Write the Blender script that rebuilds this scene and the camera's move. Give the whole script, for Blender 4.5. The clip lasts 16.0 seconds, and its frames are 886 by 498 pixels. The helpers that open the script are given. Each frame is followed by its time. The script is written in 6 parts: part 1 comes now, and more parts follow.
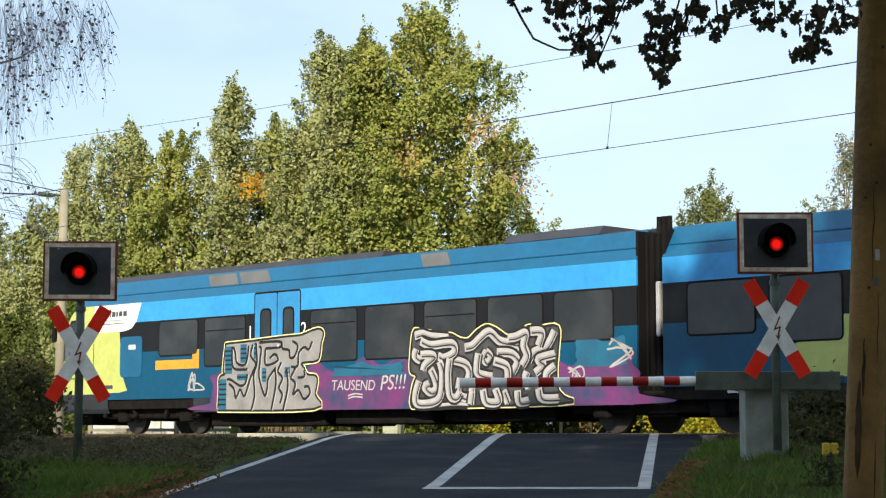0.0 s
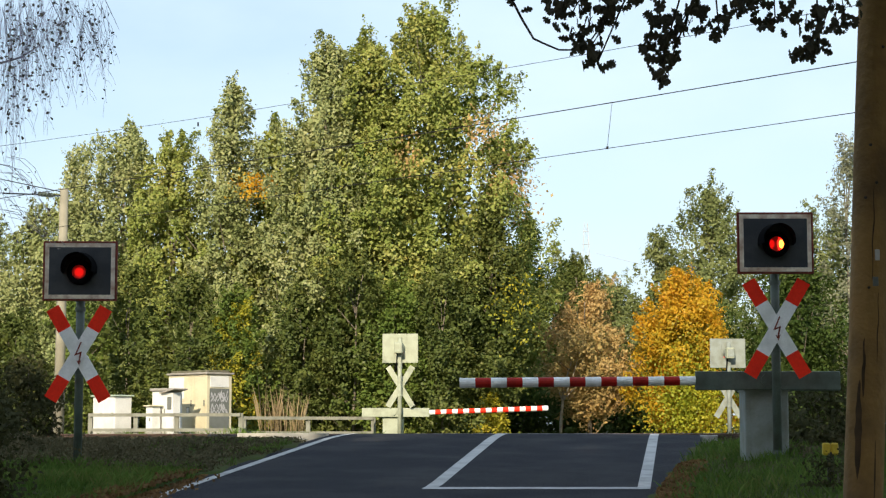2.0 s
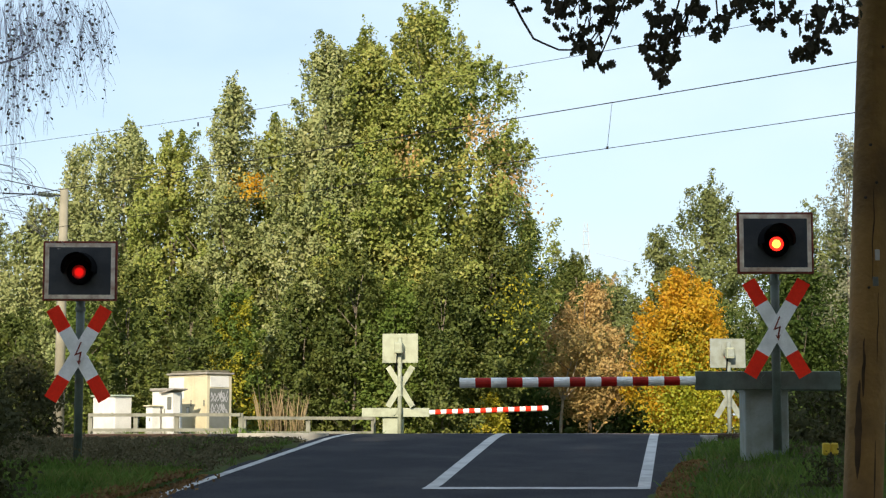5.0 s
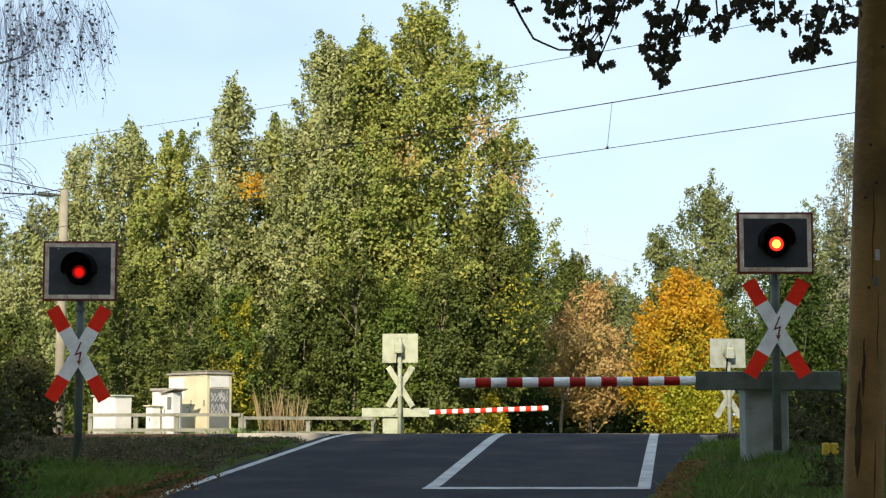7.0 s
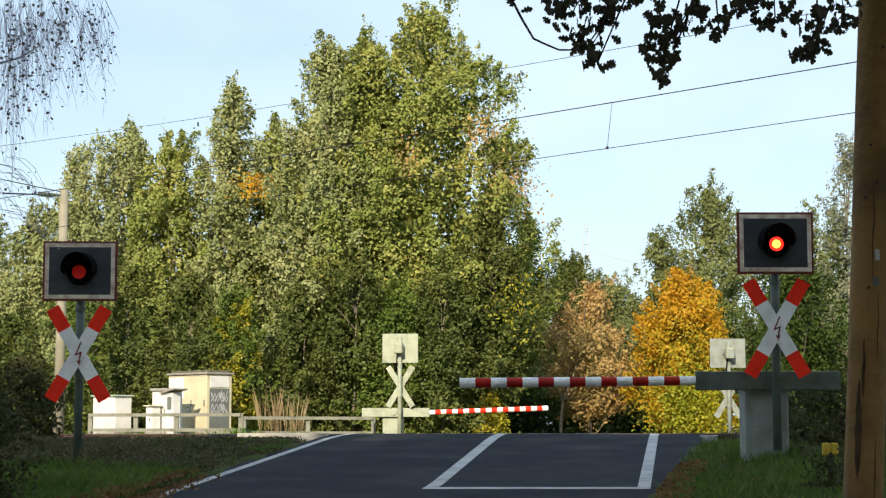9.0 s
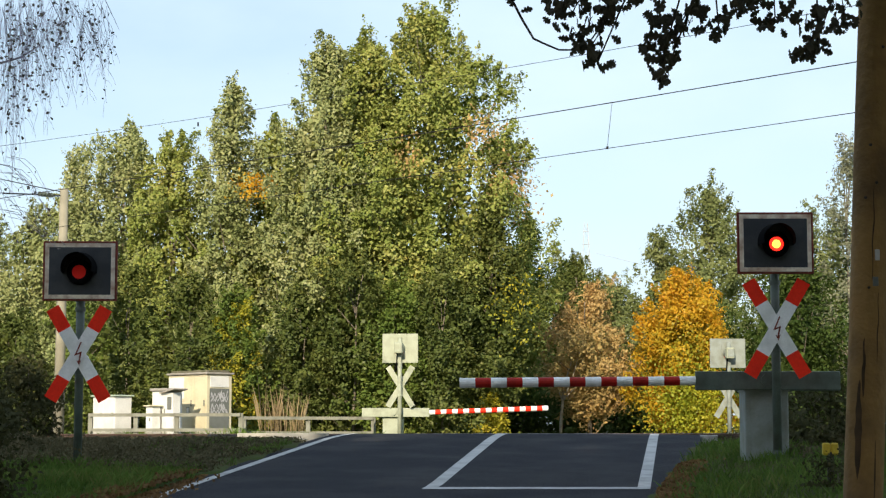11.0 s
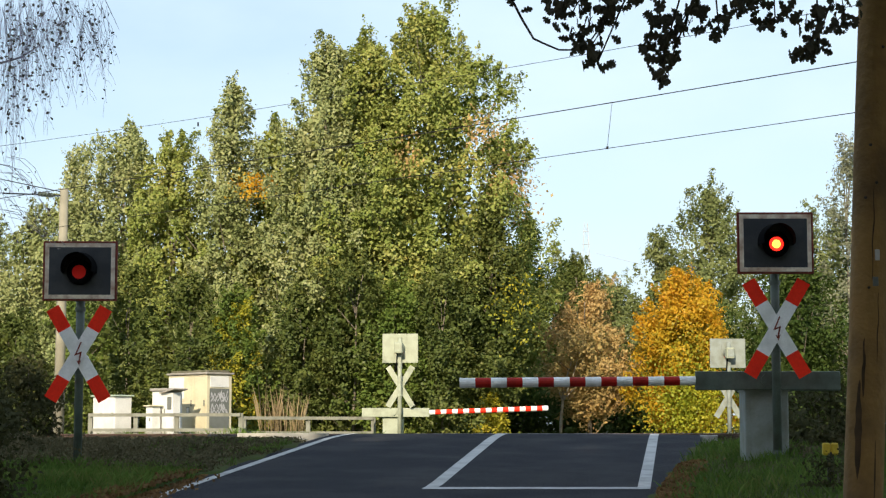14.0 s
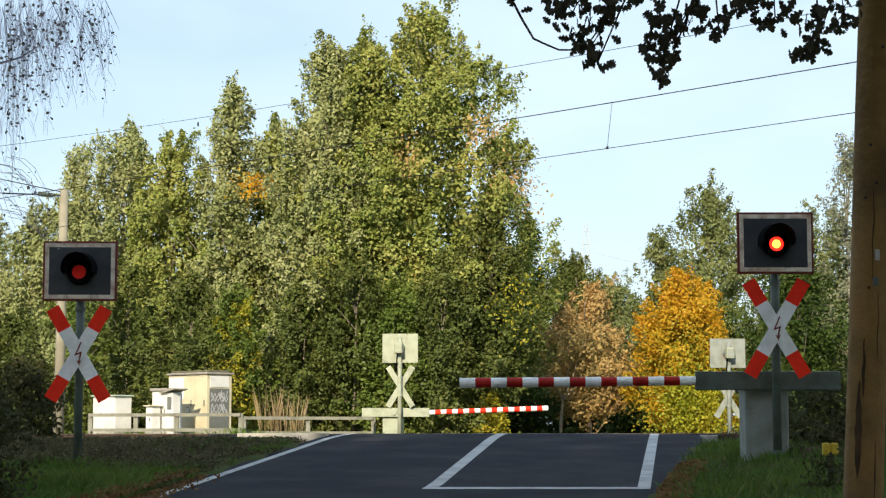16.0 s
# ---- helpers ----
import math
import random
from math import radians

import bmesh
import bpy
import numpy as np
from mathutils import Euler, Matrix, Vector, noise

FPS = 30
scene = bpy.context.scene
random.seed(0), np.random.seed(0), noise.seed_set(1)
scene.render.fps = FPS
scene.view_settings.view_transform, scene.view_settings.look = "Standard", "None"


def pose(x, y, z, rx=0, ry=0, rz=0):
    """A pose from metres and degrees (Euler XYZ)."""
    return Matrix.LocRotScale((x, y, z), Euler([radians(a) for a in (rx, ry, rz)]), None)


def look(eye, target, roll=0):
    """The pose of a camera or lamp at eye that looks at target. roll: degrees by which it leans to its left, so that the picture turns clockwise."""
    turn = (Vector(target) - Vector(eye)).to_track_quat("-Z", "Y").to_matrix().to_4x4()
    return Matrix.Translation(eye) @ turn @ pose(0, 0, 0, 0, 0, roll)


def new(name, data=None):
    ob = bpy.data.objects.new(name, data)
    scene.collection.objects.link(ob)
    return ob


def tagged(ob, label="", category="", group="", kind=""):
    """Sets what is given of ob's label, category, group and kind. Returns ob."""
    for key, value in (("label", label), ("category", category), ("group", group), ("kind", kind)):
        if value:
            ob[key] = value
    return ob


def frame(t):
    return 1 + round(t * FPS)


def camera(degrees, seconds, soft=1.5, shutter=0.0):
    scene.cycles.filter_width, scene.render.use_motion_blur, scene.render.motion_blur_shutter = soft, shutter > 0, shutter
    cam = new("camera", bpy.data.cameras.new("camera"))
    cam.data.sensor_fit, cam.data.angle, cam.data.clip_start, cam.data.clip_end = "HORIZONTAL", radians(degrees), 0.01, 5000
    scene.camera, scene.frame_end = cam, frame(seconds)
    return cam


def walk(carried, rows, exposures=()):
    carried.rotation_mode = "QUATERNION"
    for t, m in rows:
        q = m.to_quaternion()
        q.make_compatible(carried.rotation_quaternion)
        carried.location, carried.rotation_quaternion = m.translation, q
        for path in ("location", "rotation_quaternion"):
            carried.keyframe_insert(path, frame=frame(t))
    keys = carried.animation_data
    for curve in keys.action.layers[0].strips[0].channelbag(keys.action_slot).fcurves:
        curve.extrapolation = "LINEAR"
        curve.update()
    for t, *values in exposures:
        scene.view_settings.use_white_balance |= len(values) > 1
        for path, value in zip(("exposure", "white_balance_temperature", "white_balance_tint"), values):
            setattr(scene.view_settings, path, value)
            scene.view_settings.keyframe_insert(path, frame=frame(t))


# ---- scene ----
cam = camera(27.37, 16.0, 1.25)
EYE = pose(0, 0, -0.03, 90 + 5.84, 0, 0)
walk(cam, [(0, EYE), (16, EYE)])

# ---- light ----
SUN_EL, SUN_AZ = 27.0, 193.0      # degrees; azimuth clockwise from +y, where the sun stands
world = bpy.data.worlds.new("sky")
scene.world = world
world.use_nodes = True
wn, wl = world.node_tree.nodes, world.node_tree.links
wn.clear()
w_out = wn.new("ShaderNodeOutputWorld")
w_bg = wn.new("ShaderNodeBackground")
w_bg.inputs[1].default_value = 0.11
sky = wn.new("ShaderNodeTexSky")
sky.sky_type, sky.sun_disc = "NISHITA", False
sky.sun_elevation, sky.sun_rotation = radians(SUN_EL), radians(SUN_AZ)
sky.air_density, sky.dust_density, sky.ozone_density = 1.0, 1.2, 1.0
# thin high cloud
w_co = wn.new("ShaderNodeTexCoord")
w_map = wn.new("ShaderNodeMapping")
w_map.inputs["Scale"].default_value = (3.0, 3.0, 7.0)
w_no = wn.new("ShaderNodeTexNoise")
w_no.inputs["Scale"].default_value, w_no.inputs["Detail"].default_value = 1.6, 6.0
w_ra = wn.new("ShaderNodeMapRange")
w_ra.inputs[1].default_value, w_ra.inputs[2].default_value = 0.36, 0.72
w_ra.inputs[3].default_value, w_ra.inputs[4].default_value = 0.44, 0.96
w_mix = wn.new("ShaderNodeMixRGB")
w_mix.inputs[2].default_value = (5.35, 6.6, 7.75, 1)
wl.new(w_co.outputs["Generated"], w_map.inputs[0])
wl.new(w_map.outputs[0], w_no.inputs["Vector"])
wl.new(w_no.outputs[0], w_ra.inputs[0])
wl.new(w_ra.outputs[0], w_mix.inputs[0])
wl.new(sky.outputs[0], w_mix.inputs[1])
wl.new(w_mix.outputs[0], w_bg.inputs[0])
wl.new(w_bg.outputs[0], w_out.inputs[0])
scene.view_settings.exposure = 0.5

sun = new("sun", bpy.data.lights.new("sun", "SUN"))
sun.data.energy, sun.data.angle, sun.data.color = 5.0, radians(0.55), (1.0, 0.86, 0.64)
_az, _el = radians(SUN_AZ), radians(SUN_EL)
SUN_DIR = Vector((math.sin(_az) * math.cos(_el), math.cos(_az) * math.cos(_el), math.sin(_el)))
sun.matrix_world = look(SUN_DIR * 100, (0, 0, 0))


# ---- materials ----
def mat(name, color, rough=0.7, metal=0.0, dirt=None, scale=6.0, amount=0.35, bump=0.0, bscale=60.0, spec=0.4):
    """A surface with stains at one scale, grain at another, and fine relief."""
    m = bpy.data.materials.new(name)
    m.use_nodes = True
    n, l = m.node_tree.nodes, m.node_tree.links
    b = n["Principled BSDF"]
    b.inputs["Roughness"].default_value, b.inputs["Metallic"].default_value = rough, metal
    b.inputs["Specular IOR Level"].default_value = spec
    co = n.new("ShaderNodeTexCoord")
    big = n.new("ShaderNodeTexNoise")
    big.inputs["Scale"].default_value, big.inputs["Detail"].default_value = scale, 8.0
    ramp = n.new("ShaderNodeMapRange")
    ramp.inputs[1].default_value, ramp.inputs[2].default_value = 0.42, 0.70
    ramp.inputs[3].default_value, ramp.inputs[4].default_value = 0.0, amount
    fine = n.new("ShaderNodeTexNoise")
    fine.inputs["Scale"].default_value, fine.inputs["Detail"].default_value = bscale, 5.0
    mix = n.new("ShaderNodeMixRGB")
    mix.inputs[1].default_value = (*color, 1)
    mix.inputs[2].default_value = (*(dirt or [c * 0.55 for c in color]), 1)
    hsv = n.new("ShaderNodeHueSaturation")
    val = n.new("ShaderNodeMapRange")
    val.inputs[3].default_value, val.inputs[4].default_value = 0.82, 1.18
    l.new(co.outputs["Object"], big.inputs["Vector"])
    l.new(co.outputs["Object"], fine.inputs["Vector"])
    l.new(big.outputs[0], ramp.inputs[0])
    l.new(ramp.outputs[0], mix.inputs[0])
    l.new(fine.outputs[0], val.inputs[0])
    l.new(val.outputs[0], hsv.inputs["Value"])
    l.new(mix.outputs[0], hsv.inputs["Color"])
    l.new(hsv.outputs[0], b.inputs["Base Color"])
    if bump:
        bp = n.new("ShaderNodeBump")
        bp.inputs["Strength"].default_value, bp.inputs["Distance"].default_value = bump, 0.02
        l.new(fine.outputs[0], bp.inputs["Height"])
        l.new(bp.outputs[0], b.inputs["Normal"])
    return m


def leaf_mat(name, colors, trans=0.28, patch=0.35):
    """Leaves: colours mixed leaf by leaf and in patches over the crown, some light passing through."""
    m = bpy.data.materials.new(name)
    m.use_nodes = True
    n, l = m.node_tree.nodes, m.node_tree.links
    n.clear()
    out = n.new("ShaderNodeOutputMaterial")
    geo = n.new("ShaderNodeNewGeometry")
    co = n.new("ShaderNodeTexCoord")
    no = n.new("ShaderNodeTexNoise")
    no.inputs["Scale"].default_value, no.inputs["Detail"].default_value = patch, 4.0
    l.new(co.outputs["Object"], no.inputs["Vector"])
    add = n.new("ShaderNodeMath")
    add.operation = "MULTIPLY_ADD"
    add.inputs[1].default_value = 0.42
    l.new(geo.outputs["Random Per Island"], add.inputs[0])
    sc = n.new("ShaderNodeMapRange")
    sc.inputs[1].default_value, sc.inputs[2].default_value = 0.32, 0.68
    sc.inputs[3].default_value, sc.inputs[4].default_value = 0.0, 0.58
    l.new(no.outputs[0], sc.inputs[0])
    l.new(sc.outputs[0], add.inputs[2])
    ramp = n.new("ShaderNodeValToRGB")
    while len(ramp.color_ramp.elements) < len(colors):
        ramp.color_ramp.elements.new(0.5)
    for e, (p, c) in zip(ramp.color_ramp.elements, colors):
        e.position, e.color = p, (*c, 1)
    l.new(add.outputs[0], ramp.inputs[0])
    d, t, g = n.new("ShaderNodeBsdfDiffuse"), n.new("ShaderNodeBsdfTranslucent"), n.new("ShaderNodeBsdfGlossy")
    g.inputs["Roughness"].default_value = 0.45
    for s in (d, t):
        l.new(ramp.outputs[0], s.inputs[0])
    m1, m2 = n.new("ShaderNodeMixShader"), n.new("ShaderNodeMixShader")
    m1.inputs[0].default_value, m2.inputs[0].default_value = trans, 0.012
    l.new(d.outputs[0], m1.inputs[1])
    l.new(t.outputs[0], m1.inputs[2])
    l.new(m1.outputs[0], m2.inputs[1])
    l.new(g.outputs[0], m2.inputs[2])
    l.new(m2.outputs[0], out.inputs[0])
    return m


def glow(name, color, strength):
    m = bpy.data.materials.new(name)
    m.use_nodes = True
    b = m.node_tree.nodes["Principled BSDF"]
    b.inputs["Base Color"].default_value = (*color, 1)
    b.inputs["Emission Color"].default_value = (*color, 1)
    b.inputs["Emission Strength"].default_value = strength
    return m


ASPHALT = mat("asphalt", (0.022, 0.024, 0.031), 0.9, dirt=(0.046, 0.046, 0.050), scale=0.9, amount=0.8, bump=0.5, bscale=90, spec=0.08)
LINE = mat("road_marking", (0.46, 0.46, 0.46), 0.8, dirt=(0.16, 0.16, 0.16), scale=3.0, amount=0.55, bscale=40, spec=0.1)
GROUND = mat("ground_grass", (0.05, 0.07, 0.02), 0.95, dirt=(0.085, 0.062, 0.035), scale=0.6, amount=0.9, bump=0.8, bscale=14, spec=0.05)
BALLAST = mat("ballast", (0.15, 0.125, 0.105), 0.9, dirt=(0.07, 0.055, 0.045), scale=5, amount=0.8, bump=1.0, bscale=22)
STONE = mat("ballast_stone", (0.21, 0.19, 0.17), 0.9, dirt=(0.10, 0.075, 0.06), scale=3, amount=0.8, bump=0.3, bscale=30)
RAILSTEEL = mat("rail_steel", (0.12, 0.075, 0.055), 0.6, 0.5, scale=3, amount=0.6)
RAILTOP = mat("rail_running_top", (0.5, 0.48, 0.46), 0.3, 0.9)
CONCRETE = mat("concrete", (0.42, 0.40, 0.36), 0.9, dirt=(0.2, 0.19, 0.16), scale=2.5, amount=0.6, bump=0.3, bscale=50)
SLEEPER = mat("sleeper_concrete", (0.26, 0.23, 0.20), 0.9, scale=4, amount=0.6, bump=0.3)
GREEN_PAINT = mat("green_grey_paint", (0.10, 0.13, 0.11), 0.55, dirt=(0.055, 0.06, 0.045), scale=5, amount=0.7, bscale=30)
# Own grey of the near cabinet; also the far right signal's shade as colour.
GREY_PAINT_AND_SHADE = mat("grey_paint_and_shade", (0.235, 0.265, 0.245), 0.6, dirt=(0.14, 0.14, 0.10), scale=4, amount=0.7, bscale=30)
CREAM_PAINT = mat("cream_grey_paint", (0.34, 0.37, 0.28), 0.6, dirt=(0.20, 0.21, 0.15), scale=4, amount=0.6, bscale=30)
WHITE_PAINT = mat("white_reflective_sheet", (0.89, 0.88, 0.87), 0.45, dirt=(0.55, 0.54, 0.50), scale=5, amount=0.55, bscale=40)
RED_PAINT = mat("red_reflective_sheet", (0.93, 0.034, 0.012), 0.6, dirt=(0.78, 0.025, 0.010), scale=5, amount=0.5, bscale=40, spec=0.15)
# Darker copy of the barrier red: the near arm's shade is in the colour.
RED_STRIPE_SHADED = mat("red_stripe_shaded", (0.40, 0.014, 0.008), 0.5, dirt=(0.24, 0.014, 0.010), scale=5, amount=0.6, bscale=40, spec=0.2)
RUST_RED = mat("rusty_red_edge", (0.20, 0.035, 0.02), 0.7, dirt=(0.08, 0.03, 0.02), scale=9, amount=0.8, bscale=50)
WORN_WHITE = mat("worn_white_band", (0.90, 0.79, 0.65), 0.6, dirt=(0.34, 0.13, 0.06), scale=7, amount=0.8, bscale=60)
BLACK_PANEL = mat("black_signal_panel", (0.040, 0.043, 0.050), 0.6, dirt=(0.065, 0.067, 0.07), scale=6, amount=0.8)
BLACK = mat("black_hood", (0.006, 0.006, 0.007), 0.9, spec=0.05)
LAMP_HOT = glow("lamp_core", (1.0, 0.19, 0.02), 7.0)
LAMP_RED = glow("lamp_red", (1.0, 0.015, 0.008), 2.6)
LAMP_DIM = glow("lamp_dim_red", (1.0, 0.008, 0.006), 0.60)
LAMP_OFF = glow("lamp_ember_red", (1.0, 0.02, 0.015), 0.05)
WOOD_POLE = mat("treated_pole_wood", (0.30, 0.175, 0.06), 0.85, dirt=(0.10, 0.06, 0.028), scale=3.0, amount=0.85, bump=0.6, bscale=26)
FENCE = mat("weathered_fence_concrete", (0.22, 0.22, 0.18), 0.9, dirt=(0.11, 0.11, 0.085), scale=3, amount=0.7)
HUT_CREAM = mat("hut_cream_panel", (0.56, 0.51, 0.36), 0.6, dirt=(0.40, 0.35, 0.24), scale=2.0, amount=0.5, bscale=30)
HUT_WHITE = mat("hut_white_panel", (0.66, 0.66, 0.64), 0.6, dirt=(0.45, 0.44, 0.40), scale=2.0, amount=0.5, bscale=30)
HUT_GREY = mat("hut_grey_door", (0.14, 0.15, 0.14), 0.6, scale=3, amount=0.5)
ROOF_GREY = mat("hut_roof", (0.30, 0.28, 0.25), 0.8, scale=3, amount=0.6)
MAST = mat("mast_concrete", (0.27, 0.25, 0.19), 0.9, dirt=(0.16, 0.15, 0.11), scale=2, amount=0.6, bump=0.2)
WIRE = mat("wire_copper", (0.025, 0.025, 0.028), 0.8, spec=0.1)
BARK = mat("bark_grey", (0.20, 0.17, 0.13), 0.95, dirt=(0.07, 0.06, 0.045), scale=6, amount=0.8, bump=0.8, bscale=20)
PALE_BARK = mat("bark_pale", (0.38, 0.34, 0.27), 0.95, dirt=(0.20, 0.17, 0.12), scale=6, amount=0.8, bump=0.6, bscale=20)
TWIG = mat("dark_twig", (0.045, 0.035, 0.03), 0.9)

T_BLUE = mat("train_blue", (0.003, 0.070, 0.155), 0.34, dirt=(0.006, 0.050, 0.105), scale=1.2, amount=0.6, bscale=8, spec=0.25)
T_ROOFBLUE = mat("train_roof_blue", (0.008, 0.105, 0.235), 0.40, dirt=(0.010, 0.075, 0.16), scale=1.5, amount=0.6, bscale=8)
T_LIGHT = mat("train_light_blue", (0.035, 0.30, 0.70), 0.35, dirt=(0.025, 0.21, 0.52), scale=1.2, amount=0.4, bscale=8)
T_YELLOW = mat("train_yellow", (0.46, 0.52, 0.15), 0.35, dirt=(0.34, 0.38, 0.11), scale=1.5, amount=0.4, bscale=8)
T_SKIRT = mat("train_skirt_grey", (0.030, 0.036, 0.048), 0.6, dirt=(0.022, 0.022, 0.026), scale=2, amount=0.7, bscale=12, spec=0.15)
T_BAND = mat("train_window_band", (0.010, 0.011, 0.014), 0.4, scale=2, amount=0.4, bscale=10, spec=0.2)
T_GLASS = mat("train_window_glass", (0.016, 0.020, 0.026), 0.08, scale=1.1, amount=0.8, dirt=(0.042, 0.047, 0.052), spec=0.35)
T_RUBBER = mat("train_black_rubber", (0.006, 0.006, 0.007), 0.9, spec=0.2)
T_UNDER = mat("train_underframe", (0.008, 0.008, 0.009), 0.9, dirt=(0.020, 0.017, 0.015), scale=5, amount=0.7, spec=0.08)
T_WHEEL = mat("train_wheel_steel", (0.05, 0.045, 0.042), 0.6, 0.4, scale=8, amount=0.6)
T_GREYBOX = mat("train_roof_grey", (0.040, 0.045, 0.062), 0.6, scale=2, amount=0.6)
T_WHITE = mat("train_white", (0.80, 0.81, 0.82), 0.4, scale=1.5, amount=0.2, bscale=8)
T_ORANGE = mat("train_orange", (0.72, 0.32, 0.03), 0.4, bscale=8)
G_MAGENTA = mat("spray_magenta", (0.15, 0.035, 0.15), 0.5, dirt=(0.012, 0.055, 0.12), scale=2.0, amount=1.0, bscale=9)
G_SILVER = mat("spray_silver", (0.27, 0.27, 0.28), 0.5, dirt=(0.17, 0.175, 0.19), scale=2.2, amount=0.8, bscale=10)
G_BLUE = mat("spray_blue", (0.015, 0.12, 0.22), 0.5, dirt=(0.02, 0.08, 0.16), scale=3, amount=0.7)
G_BLACK = mat("spray_black", (0.012, 0.012, 0.014), 0.6)
G_CREAM = mat("spray_pale_yellow", (0.80, 0.74, 0.36), 0.6)
G_CHARCOAL = mat("spray_charcoal", (0.045, 0.047, 0.055), 0.6, dirt=(0.10, 0.10, 0.11), scale=3, amount=0.8)
G_WHITE = mat("spray_white", (0.44, 0.44, 0.46), 0.6)

POPLAR = leaf_mat("leaves_green_yellow", [(0.0, (0.13, 0.18, 0.040)), (0.4, (0.23, 0.275, 0.065)), (0.8, (0.37, 0.37, 0.11)), (0.97, (0.50, 0.36, 0.07))])
FARGREEN = leaf_mat("leaves_far_green", [(0.0, (0.11, 0.14, 0.045)), (0.5, (0.18, 0.21, 0.075)), (1.0, (0.27, 0.28, 0.11))])
MIDGREEN = leaf_mat("leaves_mid_green", [(0.0, (0.075, 0.12, 0.024)), (0.5, (0.13, 0.18, 0.036)), (1.0, (0.22, 0.23, 0.05))])
GREY_LEAF = leaf_mat("leaves_grey_green", [(0.0, (0.15, 0.17, 0.10)), (1.0, (0.27, 0.27, 0.18))])
POPLAR_PALE = leaf_mat("leaves_pale_green", [(0.0, (0.17, 0.215, 0.08)), (0.5, (0.29, 0.32, 0.13)), (1.0, (0.45, 0.44, 0.22))])
SHRUBLEAF = leaf_mat("leaves_shrub_green", [(0.0, (0.055, 0.08, 0.02)), (0.5, (0.105, 0.13, 0.034)), (1.0, (0.18, 0.18, 0.045))])
DARKGREEN = leaf_mat("leaves_dark_green", [(0.0, (0.03, 0.055, 0.013)), (0.6, (0.065, 0.10, 0.022)), (1.0, (0.12, 0.14, 0.03))])
ORANGE = leaf_mat("leaves_orange", [(0.0, (0.22, 0.23, 0.03)), (0.3, (0.50, 0.36, 0.03)), (0.7, (0.62, 0.33, 0.025)), (1.0, (0.46, 0.18, 0.02))], 0.4)
YELLOW_LEAF = leaf_mat("leaves_yellow", [(0.0, (0.24, 0.29, 0.04)), (0.5, (0.42, 0.38, 0.04)), (1.0, (0.55, 0.36, 0.03))], 0.4)
LIME_LEAF = leaf_mat("leaves_yellow_green", [(0.0, (0.20, 0.27, 0.03)), (0.5, (0.36, 0.38, 0.04)), (1.0, (0.52, 0.42, 0.03))], 0.4)
BROWN = leaf_mat("leaves_brown", [(0.0, (0.27, 0.24, 0.09)), (0.4, (0.42, 0.30, 0.12)), (0.8, (0.56, 0.36, 0.15)), (1.0, (0.52, 0.28, 0.08))])
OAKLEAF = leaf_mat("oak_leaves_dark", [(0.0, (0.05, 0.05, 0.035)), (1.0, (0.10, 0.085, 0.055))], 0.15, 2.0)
BIRCHLEAF = leaf_mat("birch_leaves", [(0.0, (0.16, 0.15, 0.13)), (1.0, (0.26, 0.22, 0.18))], 0.2, 2.0)
GRASS = leaf_mat("grass_blades", [(0.0, (0.055, 0.105, 0.018)), (0.6, (0.115, 0.19, 0.034)), (1.0, (0.19, 0.19, 0.06))], 0.3, 0.8)
LITTER = leaf_mat("fallen_leaves", [(0.0, (0.09, 0.05, 0.022)), (0.6, (0.17, 0.095, 0.035)), (1.0, (0.26, 0.17, 0.06))], 0.1, 1.0)


# ---- mesh tools ----
def part(name, bm, material, parent=None, label="", smooth=False):
    """Links a bmesh as one mesh object under a thing or under a part."""
    me = bpy.data.meshes.new(name)
    if smooth:
        for f in bm.faces:
            f.smooth = True
    bm.normal_update()
    bm.to_mesh(me)
    bm.free()
    for k in (material if isinstance(material, (list, tuple)) else [material]):
        me.materials.append(k)
    ob = new(name, me)
    if parent is not None:
        ob.parent = parent
    return tagged(ob, label)


def thing(name, m, label, category, group="", kind=""):
    ob = new(name)
    ob.matrix_world = m
    ob.empty_display_size = 0.2
    return tagged(ob, label, category, group, kind)


def box(x0, x1, y0, y1, z0, z1, bm=None, bevel=0.0):
    bm = bm or bmesh.new()
    m = Matrix.LocRotScale(((x0 + x1) / 2, (y0 + y1) / 2, (z0 + z1) / 2), None, (abs(x1 - x0), abs(y1 - y0), abs(z1 - z0)))
    r = bmesh.ops.create_cube(bm, size=1, matrix=m)
    if bevel:
        es = list({e for v in r["verts"] for e in v.link_edges})
        bmesh.ops.bevel(bm, geom=es, offset=bevel, segments=2, affect="EDGES", profile=0.5)
    return bm


def tube(p0, p1, r0, r1=None, seg=10, bm=None):
    bm = bm or bmesh.new()
    a, b = Vector(p0), Vector(p1)
    q = (b - a).to_track_quat("Z", "Y").to_matrix().to_4x4()
    m = Matrix.Translation((a + b) / 2) @ q
    bmesh.ops.create_cone(bm, cap_ends=True, segments=seg, radius1=r0, radius2=r0 if r1 is None else r1, depth=(b - a).length, matrix=m)
    return bm


